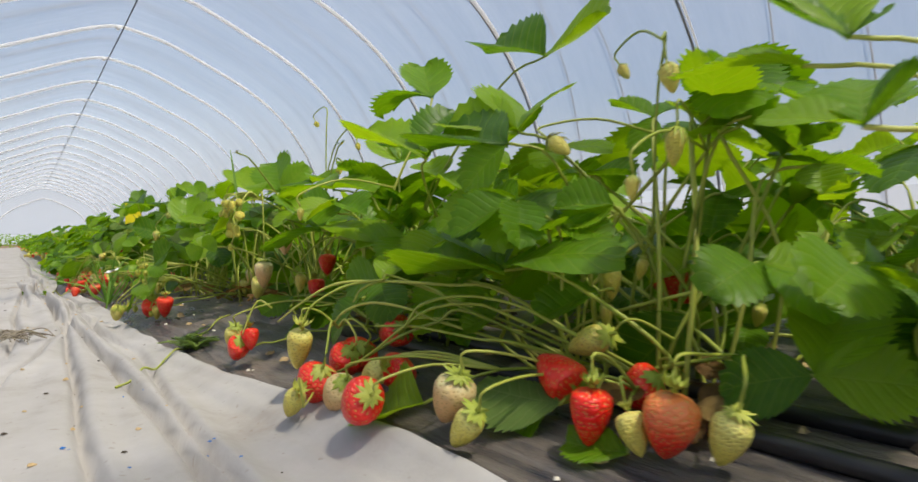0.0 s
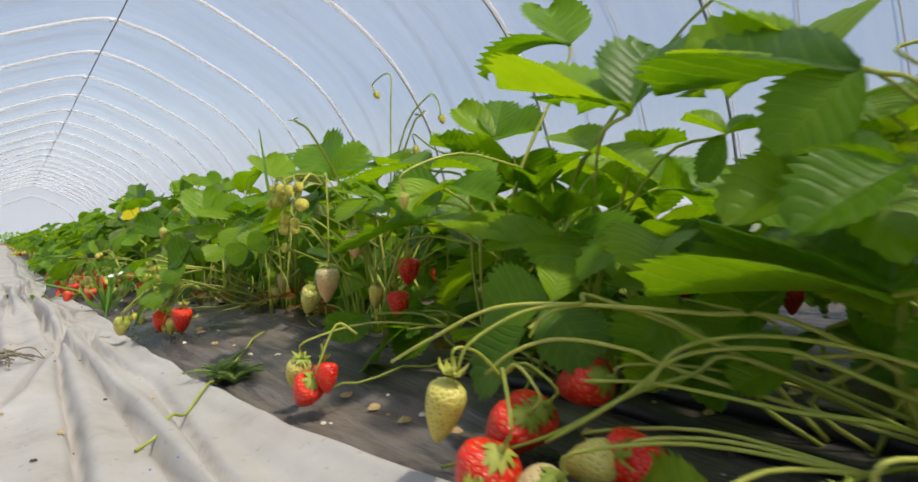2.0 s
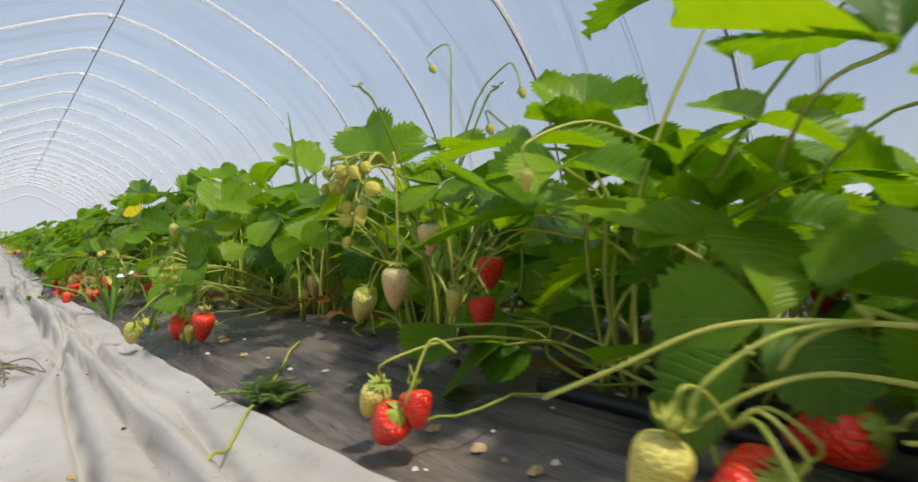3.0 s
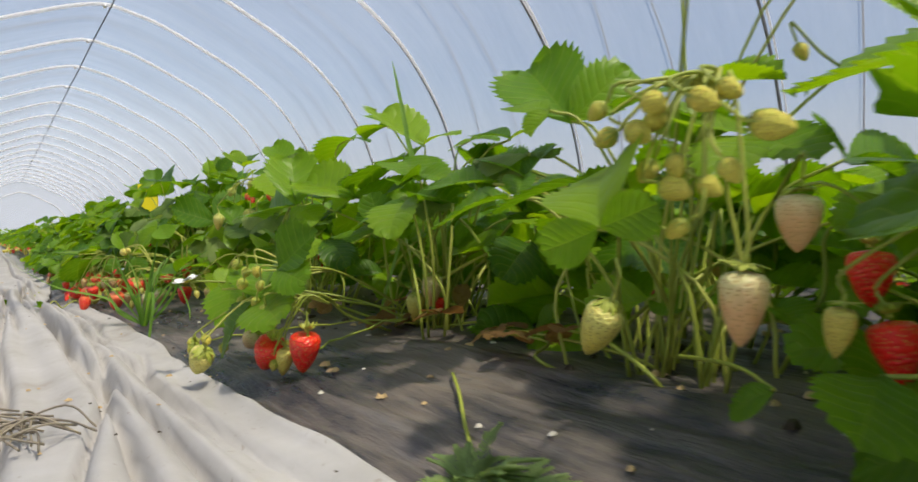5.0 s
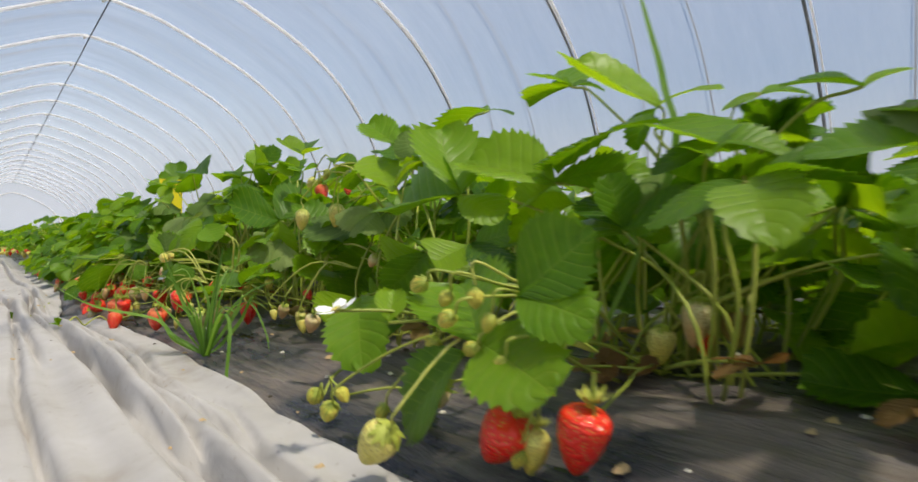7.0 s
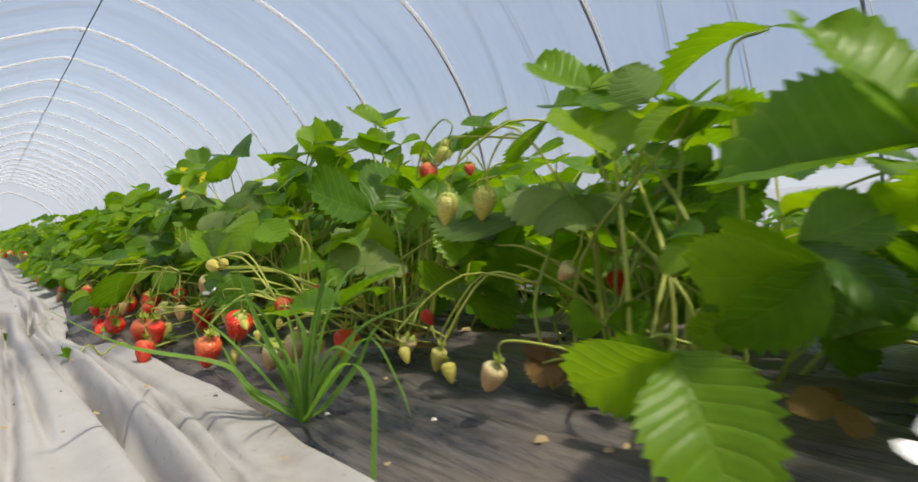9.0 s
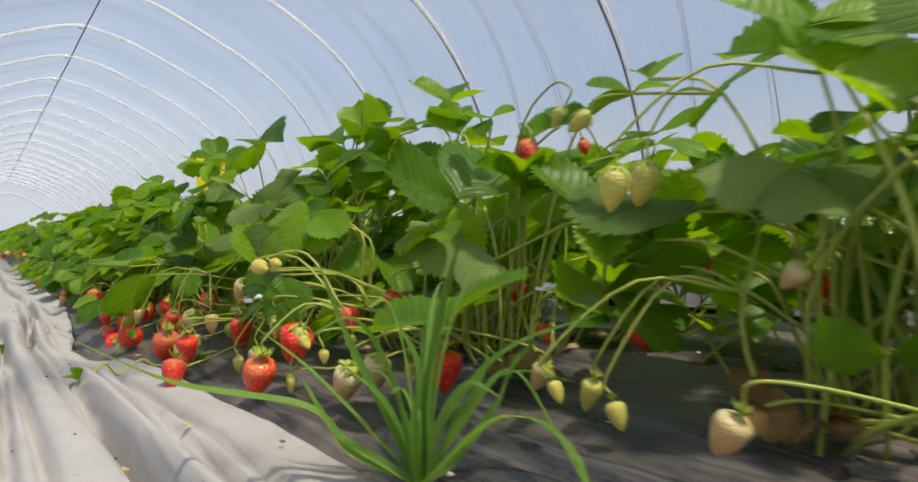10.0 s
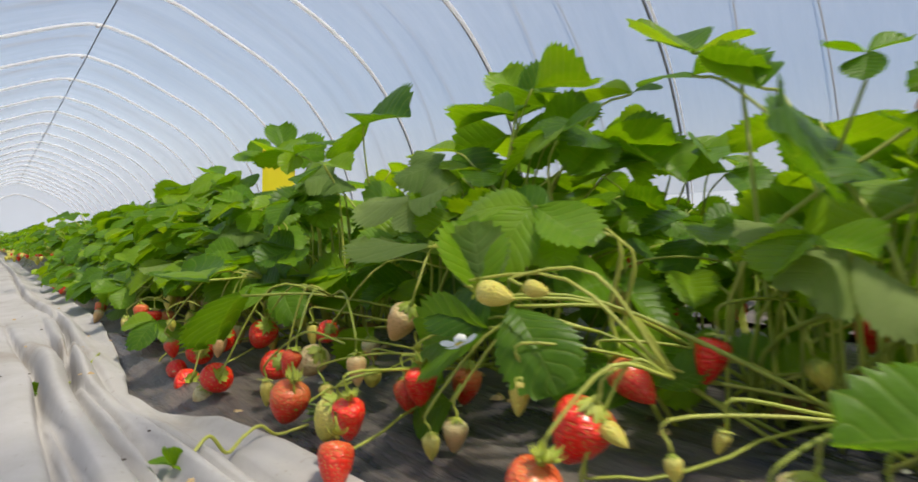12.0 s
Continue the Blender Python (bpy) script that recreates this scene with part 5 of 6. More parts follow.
hero_leaf((0.460, 2.220, 0.285), (-0.28, -0.20, 0.94), "green", (0.420, 2.298, 0.267), (0.470, 2.268, 0.303))
hero_berry((0.270, 2.223, 0.193), (0.270, 2.209, 0.189), "ripe")
hero_leaf((0.239, 2.230, 0.094), (-0.52, -0.71, 0.48), "green", (0.224, 2.297, 0.063), bend=5)
hero_leaf((0.460, 2.247, 0.349), (-0.27, -0.21, 0.94), "green", (0.440, 2.302, 0.351), (0.480, 2.229, 0.365))
hero_berry((0.500, 2.248, 0.154), (0.500, 2.223, 0.139), "ripe")

hero_berry((0.270, 2.250, 0.112), (0.270, 2.257, 0.080), "turning2")
hero_leaf((0.262, 2.270, 0.099), (-0.52, -0.72, 0.46), "green", (0.258, 2.335, 0.103), bend=5)
hero_berry((0.175, 2.280, 0.091), (0.175, 2.304, 0.058), "green")
hero_leaf((0.265, 2.299, 0.203), (-0.18, -0.27, 0.94), "pale", (0.265, 2.523, 0.216))
hero_berry((0.250, 2.303, 0.154), (0.250, 2.335, 0.118), "turning")
hero_leaf((0.420, 2.306, 0.308), (-0.25, -0.24, 0.94), "green", (0.390, 2.378, 0.296), (0.440, 2.258, 0.309))
hero_leaf((0.400, 2.344, 0.338), (-0.23, -0.26, 0.94), "green", (0.380, 2.430, 0.346), (0.420, 2.416, 0.380))
hero_berry((0.171, 2.351, 0.094), (0.171, 2.368, 0.056), "turning2")
hero_berry((0.207, 2.369, 0.085), (0.207, 2.357, 0.066), "green")
hero_leaf((0.298, 2.380, 0.246), (-0.36, -0.57, 0.74), "pale", (0.285, 2.463, 0.246), (0.305, 2.318, 0.256), (0.285, 2.357, 0.212))
hero_berry((0.215, 2.399, 0.107), (0.215, 2.431, 0.082), "turning")
hero_leaf((0.470, 2.413, 0.368), (-0.67, -0.74, 0.08), "green", (0.470, 2.453, 0.425), (0.480, 2.374, 0.416), bend=1)
hero_berry((0.240, 2.428, 0.124), (0.240, 2.454, 0.110), "ripe")
hero_berry((0.178, 2.429, 0.081), (0.178, 2.428, 0.057), "green")
hero_leaf((0.300, 2.449, 0.118), (-0.30, -0.53, 0.79), "green", (0.270, 2.469, 0.069), bend=3)
hero_leaf((0.165, 2.461, 0.156), (-0.19, -0.60, 0.78), "green", (0.150, 2.637, 0.087), bend=0)
hero_berry((0.205, 2.464, 0.090), (0.205, 2.529, 0.061), "ripe")
hero_leaf((0.420, 2.470, 0.315), (-0.20, -0.28, 0.94), "green", (0.400, 2.543, 0.333), (0.420, 2.395, 0.288))
hero_berry((0.160, 2.509, 0.074), (0.160, 2.594, 0.041), "ripe")
hero_berry((0.160, 2.549, 0.056), (0.160, 2.570, 0.018), "turning")

hero_berry((0.225, 2.560, 0.113), (0.225, 2.607, 0.070), "ripe")
hero_leaf((0.172, 2.592, 0.164), (-0.17, -0.62, 0.77), "green", (0.158, 2.957, 0.135), (0.180, 2.754, 0.213), bend=4)
hero_leaf((0.320, 2.606, 0.166), (-0.27, -0.58, 0.77), "green", (0.310, 2.522, 0.149), (0.340, 2.706, 0.178), (0.300, 2.671, 0.156))
hero_leaf((0.370, 2.608, 0.361), (-0.34, -0.63, 0.70), "green", (0.370, 2.459, 0.378), (0.370, 2.718, 0.365))
hero_berry((0.159, 2.615, 0.051), (0.159, 2.753, -0.015), "ripe")
hero_berry((0.200, 2.626, 0.097), (0.200, 2.685, 0.066), "ripe")
hero_berry((0.183, 2.660, 0.075), (0.183, 2.728, 0.057), "ripe")
hero_berry((0.160, 2.689, 0.056), (0.160, 2.659, 0.043), "ripe")
hero_berry((0.158, 2.775, 0.035), (0.158, 2.856, -0.014), "turning")
hero_leaf((0.370, 2.837, 0.348), (-0.13, -0.32, 0.94), "green", (0.335, 3.346, 0.401), (0.360, 3.103, 0.414), (0.395, 2.762, 0.392), (0.345, 2.810, 0.315), bend=0)
hero_leaf((0.320, 2.840, 0.220), (-0.22, -0.62, 0.75), "green", (0.300, 3.019, 0.222), (0.330, 2.747, 0.228))

hero_berry((0.170, 2.920, 0.087), (0.170, 2.954, 0.054), "ripe")
hero_leaf((0.450, 3.083, 0.388), (-0.34, -0.93, 0.17), "green", (0.440, 3.314, 0.430), (0.450, 3.125, 0.459), (0.460, 2.931, 0.400), bend=0)

hero_leaf((0.440, 3.150, 0.382), (-0.32, -0.93, 0.18), "green", (0.430, 3.326, 0.409), (0.450, 3.239, 0.438), bend=4)
hero_leaf((0.300, 3.323, 0.263), (-0.07, -0.33, 0.94), "pale", (0.290, 3.826, 0.344), (0.320, 3.173, 0.305), (0.290, 3.329, 0.225))
hero_flower((0.158, 1.402, 0.158), 0.014)

# ---- leaves that skirt the row ----


NAMED_FRUIT = len(FRUIT_AT)


def hides_fruit(c, size):
    """Whether a leaf here would hang before one of the fruits, seen aslant along the row."""
    for q in FRUIT_AT[:NAMED_FRUIT]:
        if c.x < q.x + 0.01:
            along = c.y + (q.x - c.x) * 1.4 - q.y
            if abs(along) < 0.62 * size + 0.02 and abs(c.z - q.z) < 0.5 * size + 0.02:
                return True
    return False


for p in PLANTS_A:      # trusses of small fruit low in front of the crowns
    yy = p.location.y
    if not 1.9 < yy < 4.6:
        continue
    for _ in range(2 if yy < 2.3 else 9):
        x0, y0 = rng.uniform(0.27, 0.36) if yy < 2.3 else rng.uniform(0.155, 0.27), yy + rng.uniform(-0.15, 0.15)
        for _ in range(rng.randint(2, 4)):
            x, y = x0 + rng.uniform(-0.025, 0.025), y0 + rng.uniform(-0.035, 0.035)
            top = Vector((x, y, mulch_z(x, y) + (rng.uniform(0.035, 0.085) if yy < 2.3 else rng.uniform(0.030, 0.060))))
            if min(((top - q).length for q in FRUIT_AT), default=1.0) < 0.037:
                continue
            d = Vector((rng.uniform(-0.5, 0.3), rng.uniform(-0.5, 0.3), -1)).normalized()
            k = rng.choice(("ripe", "green", "green", "turning", "turning2", "fruitlet", "fruitlet"))
            add_berry_along(p, top, d, rng.uniform(0.016, 0.022) if k == "fruitlet" else rng.uniform(0.024, 0.034), k, 3 if k == "fruitlet" else None)

for p in PLANTS_A:
    yy = p.location.y
    if not -0.2 < yy < 4.6:
        continue
    far = yy > 2.6
    for i in range(44 if far else (9 if yy < 0.9 else (12 if yy > 1.9 else 4))):
        x = rng.uniform(0.155, 0.33) if far else rng.uniform(0.285, 0.40)
        y = yy + rng.uniform(-0.17, 0.17)
        share = min(1.0, max(0.12, (x - 0.14) / 0.2))
        c = Vector((x, y, mulch_z(x, y) + rng.uniform(0.045, 0.05 + (0.85 if far else 0.60) * canopy(yy) * share)))
        size = rng.uniform(0.042, 0.060)
        if 0.95 < y < 1.8 and c.z < mulch_z(x, y) + 0.11:
            continue
        if hides_fruit(c, size):
            continue
        add_leaf(p, c, (-0.7 + rng.uniform(-0.5, 0.5), rng.uniform(-0.9, 0.5), -0.25), (-0.6 + rng.uniform(-0.4, 0.4), -0.35 + rng.uniform(-0.5, 0.5), 1.3), size, kind="pale" if rng.random() < 0.10 else "green",
                 root=Vector(((c.x - p.location.x) * 0.6 + 0.015, (c.y - p.location.y) * 0.6, mulch_z(c.x * 0.6 + p.location.x * 0.4 + 0.015, y) - p.location.z)))

for p in PLANTS_A:      # low growth between the two rows of the bed
    for _ in range(11):
        x, y = rng.uniform(0.44, 0.66), p.location.y + rng.uniform(-0.17, 0.17)
        c = Vector((x, y, mulch_z(x, y) + rng.uniform(0.025, 0.11)))
        root = Vector((x - p.location.x + rng.uniform(-0.03, 0.03), y - p.location.y + rng.uniform(-0.03, 0.03), mulch_z(x, y) - p.location.z))
        add_leaf(p, c, (rng.uniform(-1, 0.6), rng.uniform(-1, 0.6), 0.0), (rng.uniform(-0.7, 0.3), rng.uniform(-0.7, 0.3), 1), rng.uniform(0.04, 0.055), root=root)

for p in PLANTS_A:      # leaves at half height in the heart of the bed
    yy = p.location.y
    if not 0.7 < yy < 3.2:
        continue
    for _ in range(11):
        x, y = rng.uniform(0.43, 0.62), yy + rng.uniform(-0.16, 0.16)
        c = Vector((x, y, mulch_z(x, y) + rng.uniform(0.09, 0.68 * canopy(yy))))
        root = Vector(((x - p.location.x) * 0.5, (y - p.location.y) * 0.5, mulch_z((x + p.location.x) * 0.5, y) - p.location.z))
        add_leaf(p, c, (-0.6 + rng.uniform(-0.6, 0.6), rng.uniform(-1, 0.6), -0.2), (rng.uniform(-0.8, 0.1), rng.uniform(-0.8, 0.2), 1), rng.uniform(0.046, 0.062), root=root)

# ---- the plants farther along the bed, and the other beds ----


def far_plant_data(seed, leaves=24):
    """Foliage, stalks and fruit of a plant a few metres off: one mesh each."""
    r = random.Random(seed)
    fv, ff, fu, sv, sf, su = [], [], [], [], [], []
    bv = {"ripe": ([], [], []), "green": ([], [], [])}
    for i in range(leaves):
        a, s = i * 2.4 + r.uniform(-0.5, 0.5), math.sqrt(r.uniform(0.03, 1))
        c = Vector((0.23 * s * math.cos(a), 0.19 * s * math.sin(a), 0.25 * (1 - 0.6 * s ** 2.2) * r.uniform(0.75, 1.08)))
        tube(spline([(0, 0, 0), (c.x * 0.3, c.y * 0.3, c.z * 0.6), c], 2), 0.0022, 3, sv, sf, su)
        d = Vector((math.cos(a), math.sin(a), -0.3))
        nrm = Vector((math.cos(a) * 0.4 * s + r.uniform(-0.3, 0.3), math.sin(a) * 0.4 * s + r.uniform(-0.3, 0.3), 1)).normalized()
        side = nrm.cross(d).normalized()
        for ang in (0, 1.25, -1.25):
            fw = d * math.cos(ang) + side * math.sin(ang)
            m = basis(c, fw, nrm, r.uniform(0.048, 0.066))
            b = len(fv)
            for (x, y, z), uv in (((0, 0, 0), (0.5, 0)), ((-0.3, 0.3, 0.08), (0.1, 0.3)), ((0.3, 0.3, 0.08), (0.9, 0.3)), ((0, 0.5, -0.02), (0.5, 0.5)), ((-0.44, 0.62, 0.1), (0, 0.62)), ((0.44, 0.62, 0.1), (1, 0.62)), ((-0.26, 0.9, 0), (0.2, 0.9)), ((0.26, 0.9, 0), (0.8, 0.9)), ((0, 1, -0.15), (0.5, 1))):
                fv.append(m @ Vector((x, y, z)))
                fu.append(uv)
            ff += [(b, b + 2, b + 3), (b, b + 3, b + 1), (b + 1, b + 3, b + 4), (b + 2, b + 5, b + 3), (b + 3, b + 5, b + 7), (b + 3, b + 6, b + 4), (b + 3, b + 7, b + 8), (b + 3, b + 8, b + 6)]
    for i in range(6):
        kind = "ripe" if r.random() < 0.4 else "green"
        v, f, u = bv[kind]
        p = Vector((r.uniform(-0.24, -0.06), r.uniform(-0.16, 0.16), 0.0))
        p.z = 0.03 + 0.10 * (p.x + 0.24)
        ln, b = r.uniform(0.026, 0.04), len(v)
        for j, (q, w) in enumerate(((0.0, 0.2), (0.2, 0.42), (0.5, 0.4), (0.8, 0.22), (1.0, 0.03))):
            for k in range(6):
                v.append((p.x + ln * w * math.cos(k * 1.047), p.y + ln * w * math.sin(k * 1.047), p.z - q * ln + 0.03))
                u.append((k / 6, q))
        f += [(b + 6 * j + k, b + 6 * j + 6 + k, b + 6 * j + 6 + (k + 1) % 6, b + 6 * j + (k + 1) % 6) for j in range(4) for k in range(6)]
    return (fv, ff, fu), (sv, sf, su), bv["ripe"], bv["green"]


FAR = []
for i in range(5):
    fol, stk, red, grn = far_plant_data(200 + i)
    FAR.append((mesh_data("foliage", fol[0], fol[1], LEAF, fol[2]), mesh_data("stalk", stk[0], stk[1], STEM, stk[2]),
                mesh_data("ripe_fruit", red[0], red[1], RIPE, red[2]), mesh_data("unripe_fruit", grn[0], grn[1], GREEN, grn[2]), (fol, stk, red, grn)))

FAR_FRUIT = [berry_mesh("strawberry", m, 0.36, 0.32, 120, 6, 8) for m in (RIPE, GREEN, GREEN)]


def far_plant(x, y, z, i, turn):
    p = thing("strawberry_plant", (x, y, z), label="leafy strawberry plant farther along the bed", category="strawberry plant", group="strawberry plants on the beds")
    p.rotation_euler = (0, 0, turn)
    for name, me in zip(("foliage", "stalk"), FAR[i][:2]):
        put(name, me, p)
    for _ in range(4):
        kind = rng.randrange(3)
        q = Vector((rng.uniform(-0.25, -0.10), rng.uniform(-0.15, 0.15), 0.0))
        q.z = 0.055 + 0.10 * (q.x + 0.24)
        s = rng.uniform(0.026, 0.038)
        put("strawberry", FAR_FRUIT[kind], p, Matrix.Translation(q) @ Matrix.Diagonal((s, s, s, 1)), ("ripe red strawberry", "unripe yellow-green strawberry", "unripe yellow-green strawberry")[kind])
    return p


y = 4.88
while y < 16:
    for x in (ROW_A, ROW_B):
        far_plant(x - (0.06 if x < 0.5 else 0.0) + rng.uniform(-0.03, 0.03), y + rng.uniform(-0.05, 0.05), mulch_z(0.4, y) - 0.004, rng.randrange(5), rng.uniform(-0.5, 0.5) if x < 0.5 else rng.uniform(0, 6))
    y += GAP


def foliage_stuff(x, y0, y1, z, gap, label, size=(0.85, 1.1)):
    """A whole far row, too many plants to count."""
    packs = [([], [], []) for _ in range(4)]
    y = y0
    while y < y1:
        src, a, sc = FAR[rng.randrange(5)][4], rng.uniform(-0.5, 0.5), rng.uniform(*size)
        m = Matrix.Translation((x + rng.uniform(-0.05, 0.05), y, z)) @ Matrix.Rotation(a, 4, "Z") @ Matrix.Diagonal((sc, sc, sc, 1))
        for (v, f, u), (sv, sf, su) in zip(packs, src):
            b = len(v)
            v += [m @ Vector(q) for q in sv]
            f += [tuple(b + i for i in q) for q in sf]
            u += su
        y += gap
    names = ("strawberry_foliage", "strawberry_stalks", "ripe_strawberries", "unripe_strawberries")
    for nm, mt, (v, f, u) in zip(names, (LEAF, STEM, RIPE, GREEN), packs):
        ob = link_mesh(nm, v, f, mt, None, u)
        tagged(ob, label, "strawberry row", kind="stuff")


foliage_stuff(ROW_A - 0.06, 16.2, 43.5, 0.10, 0.36, "distant row of strawberry plants along the bed")
foliage_stuff(ROW_B, 16.2, 43.5, 0.10, 0.40, "distant row of strawberry plants along the bed")
for x0 in (1.45, 2.85):
    for dx in (0.26, 0.62):
        foliage_stuff(x0 + dx, -0.6, 26, 0.10, 0.27, "row of fruiting strawberry plants on a farther bed", (0.68, 0.9))

# ---- yellow sticky traps ----


def sticky_trap(x, y, z, w, h, turn, tilt):
    t = thing("sticky_trap", (x, y, z - 0.25), label="bright yellow sticky insect trap on a thin wire among the leaves", category="sticky trap", group="sticky traps")
    bm = bmesh.new()
    bmesh.ops.create_grid(bm, x_segments=6, y_segments=6, size=0.5)
    for v in bm.verts:
        v.co = Vector((v.co.x * w, 0.006 * math.sin(v.co.x * 3) + 0.004 * v.co.y, v.co.y * h + 0.25))
    geom = bmesh.ops.solidify(bm, geom=bm.faces[:], thickness=0.0006)
    me = bpy.data.meshes.new("card")
    bm.to_mesh(me)
    bm.free()
    me.materials.append(YELLOW)
    put("card", me, t)
    v, f, _ = tube([(0, 0.004, 0), (0, 0.004, 0.12), (0.002, 0.004, 0.25 - h * 0.4)], 0.0015, 5)
    link_mesh("wire", v, f, STEEL, t)
    t.rotation_euler = (tilt, 0, turn)


sticky_trap(0.418, 3.04, 0.336, 0.062, 0.105, radians(-12), 0.05)

# ---- grass, weeds, runners ----


def blade(points, wide, twist=0.0):
    """A grass blade: a ribbon with a keel along its points."""
    pts = spline(points, 6)
    verts, faces, uvs = [], [], []
    n = len(pts)
    for i, p in enumerate(pts):
        s = i / (n - 1)
        d = (pts[min(i + 1, n - 1)] - pts[max(i - 1, 0)]).normalized()
        a = d.cross(Vector((math.sin(twist), -0.6, math.cos(twist)))).normalized()
        b = a.cross(d)
        w = 0.62 * wide * min(1, 0.55 + 1.8 * s) * (1 - s ** 3) ** 0.8 + 0.0003
        for c in (-1, 0, 1):
            verts.append(p + a * (w * 0.5 * c) + b * (0.18 * w * abs(c)))
            uvs.append((0.5 + 0.5 * c, s))
    for i in range(n - 1):
        for j in range(2):
            q = 3 * i + j
            faces.append((q, q + 1, q + 4, q + 3))
    return verts, faces, uvs


def grass_tuft(base, blades, label):
    g = thing("grass_tuft", base, label=label, category="grass")
    for k, (wide, twist, *pts) in enumerate(blades):
        v, f, u = blade([Vector(p) - Vector(base) for p in pts], wide, twist)
        link_mesh("blade", v, f, GRASS, g, u)
    if len(blades) > 3:      # finer upright blades in the heart of the tuft
        r = random.Random(41)
        for _ in range(13):
            a, reach, high = r.uniform(0, 6.28), r.uniform(0.01, 0.055), r.uniform(0.05, 0.13)
            d = Vector((math.cos(a), math.sin(a), 0))
            v, f, u = blade([Vector((0, 0, 0)) + d * 0.004, d * reach * 0.4 + Vector((0, 0, high * 0.6)), d * reach + Vector((0, 0, high)), d * reach * 1.7 + Vector((0, 0, high * r.uniform(0.85, 1.1)))], r.uniform(0.004, 0.007), r.uniform(-1, 1))
            link_mesh("blade", v, f, GRASS, g, u)
    return g


TUFT = (0.196, 1.850, 0.058)
grass_tuft(TUFT, [
    (0.011, 0.2, (0.196, 1.850, 0.058), (0.166, 1.879, 0.076), (0.146, 1.894, 0.103), (0.078, 1.914, 0.123), (0.016, 1.846, 0.165)),
    (0.008, 0.5, (0.196, 1.850, 0.058), (0.175, 1.879, 0.091), (0.151, 1.906, 0.124), (0.126, 1.932, 0.150)),
    (0.008, -0.6, (0.196, 1.850, 0.058), (0.188, 1.868, 0.091), (0.171, 1.890, 0.141), (0.156, 1.900, 0.188)),
    (0.011, -0.9, (0.196, 1.850, 0.058), (0.203, 1.854, 0.100), (0.210, 1.848, 0.158), (0.214, 1.834, 0.202)),
    (0.008, -0.3, (0.196, 1.850, 0.058), (0.209, 1.847, 0.092), (0.238, 1.823, 0.136), (0.274, 1.779, 0.160)),
    (0.008, 0.4, (0.196, 1.850, 0.058), (0.210, 1.840, 0.070), (0.231, 1.827, 0.101), (0.242, 1.818, 0.130), (0.258, 1.802, 0.150)),
    (0.007, 0.3, (0.196, 1.850, 0.058), (0.215, 1.841, 0.088), (0.240, 1.821, 0.125), (0.253, 1.796, 0.091), (0.249, 1.771, 0.070)),
    (0.006, -0.5, (0.196, 1.850, 0.058), (0.191, 1.861, 0.084), (0.183, 1.872, 0.108), (0.163, 1.892, 0.129)),
    (0.008, -0.7, (0.196, 1.850, 0.058), (0.196, 1.858, 0.084), (0.202, 1.859, 0.124), (0.191, 1.873, 0.158)),
    (0.009, -0.4, (0.196, 1.850, 0.058), (0.181, 1.864, 0.070), (0.160, 1.886, 0.088), (0.146, 1.904, 0.120)),
    (0.006, 0.3, (0.196, 1.850, 0.058), (0.213, 1.846, 0.083), (0.233, 1.838, 0.120), (0.238, 1.838, 0.140)),
    (0.007, 0.1, (0.196, 1.850, 0.058), (0.190, 1.772, 0.116), (0.185, 1.718, 0.111), (0.175, 1.697, 0.053), (0.170, 1.658, 0.046))], "fresh green grass tuft growing at the cloth's edge")
grass_tuft((0.37, 1.375, 0.09), [
    (0.009, -0.6, (0.37, 1.375, 0.09), (0.368, 1.289, 0.254), (0.363, 1.291, 0.318), (0.360, 1.302, 0.364), (0.357, 1.313, 0.405))], "single tall grass blade rising above the strawberry leaves")


def ferny_weed(base, seed, size, label):
    """A low weed with feathery leaves."""
    r = random.Random(seed)
    w = thing("weed", base, label=label, category="weed", group="weeds")
    for k in range(26):
        a = r.uniform(0, 6.28)
        ln = size * r.uniform(0.45, 0.95)
        tip = Vector((math.cos(a) * ln * 0.8, math.sin(a) * ln * 0.8, ln * r.uniform(0.15, 0.55)))
        stem = spline([(0, 0, 0), tip * 0.5 + Vector((0, 0, ln * 0.12)), tip], 8)
        v, f, u = tube(stem, 0.0008, 4)
        for i in range(2, len(stem)):
            for sd in (-1, 1):
                d = Vector((-math.sin(a) * sd, math.cos(a) * sd, 0.4)) + (stem[i] - stem[i - 1]).normalized() * 0.8
                b, q = len(v), stem[i]
                e = q + d.normalized() * ln * (0.24 - 0.012 * i) * r.uniform(0.6, 1.2)
                nn = Vector((0, 0, 1)).cross(d).normalized() * ln * 0.034
                v += [q, (q + e) / 2 + nn, e, (q + e) / 2 - nn]
                f.append((b, b + 1, b + 2, b + 3))
                u += [(0.5, 0), (1, 0.5), (0.5, 1), (0, 0.5)]
        tagged(link_mesh("sprig", v, f, WEED, w, u), kind="stuff")


ferny_weed((0.2, 0.965, mulch_z(0.2, 0.965)), 4, 0.055, "small feathery green weed at the edge of the cloth")
ferny_weed((0.208, 0.935, mulch_z(0.208, 0.935)), 5, 0.045, "small feathery green weed at the edge of the cloth")
ferny_weed((0.20, 2.33, 0.06), 6, 0.035, "small green weed sprouting beside the cloth")


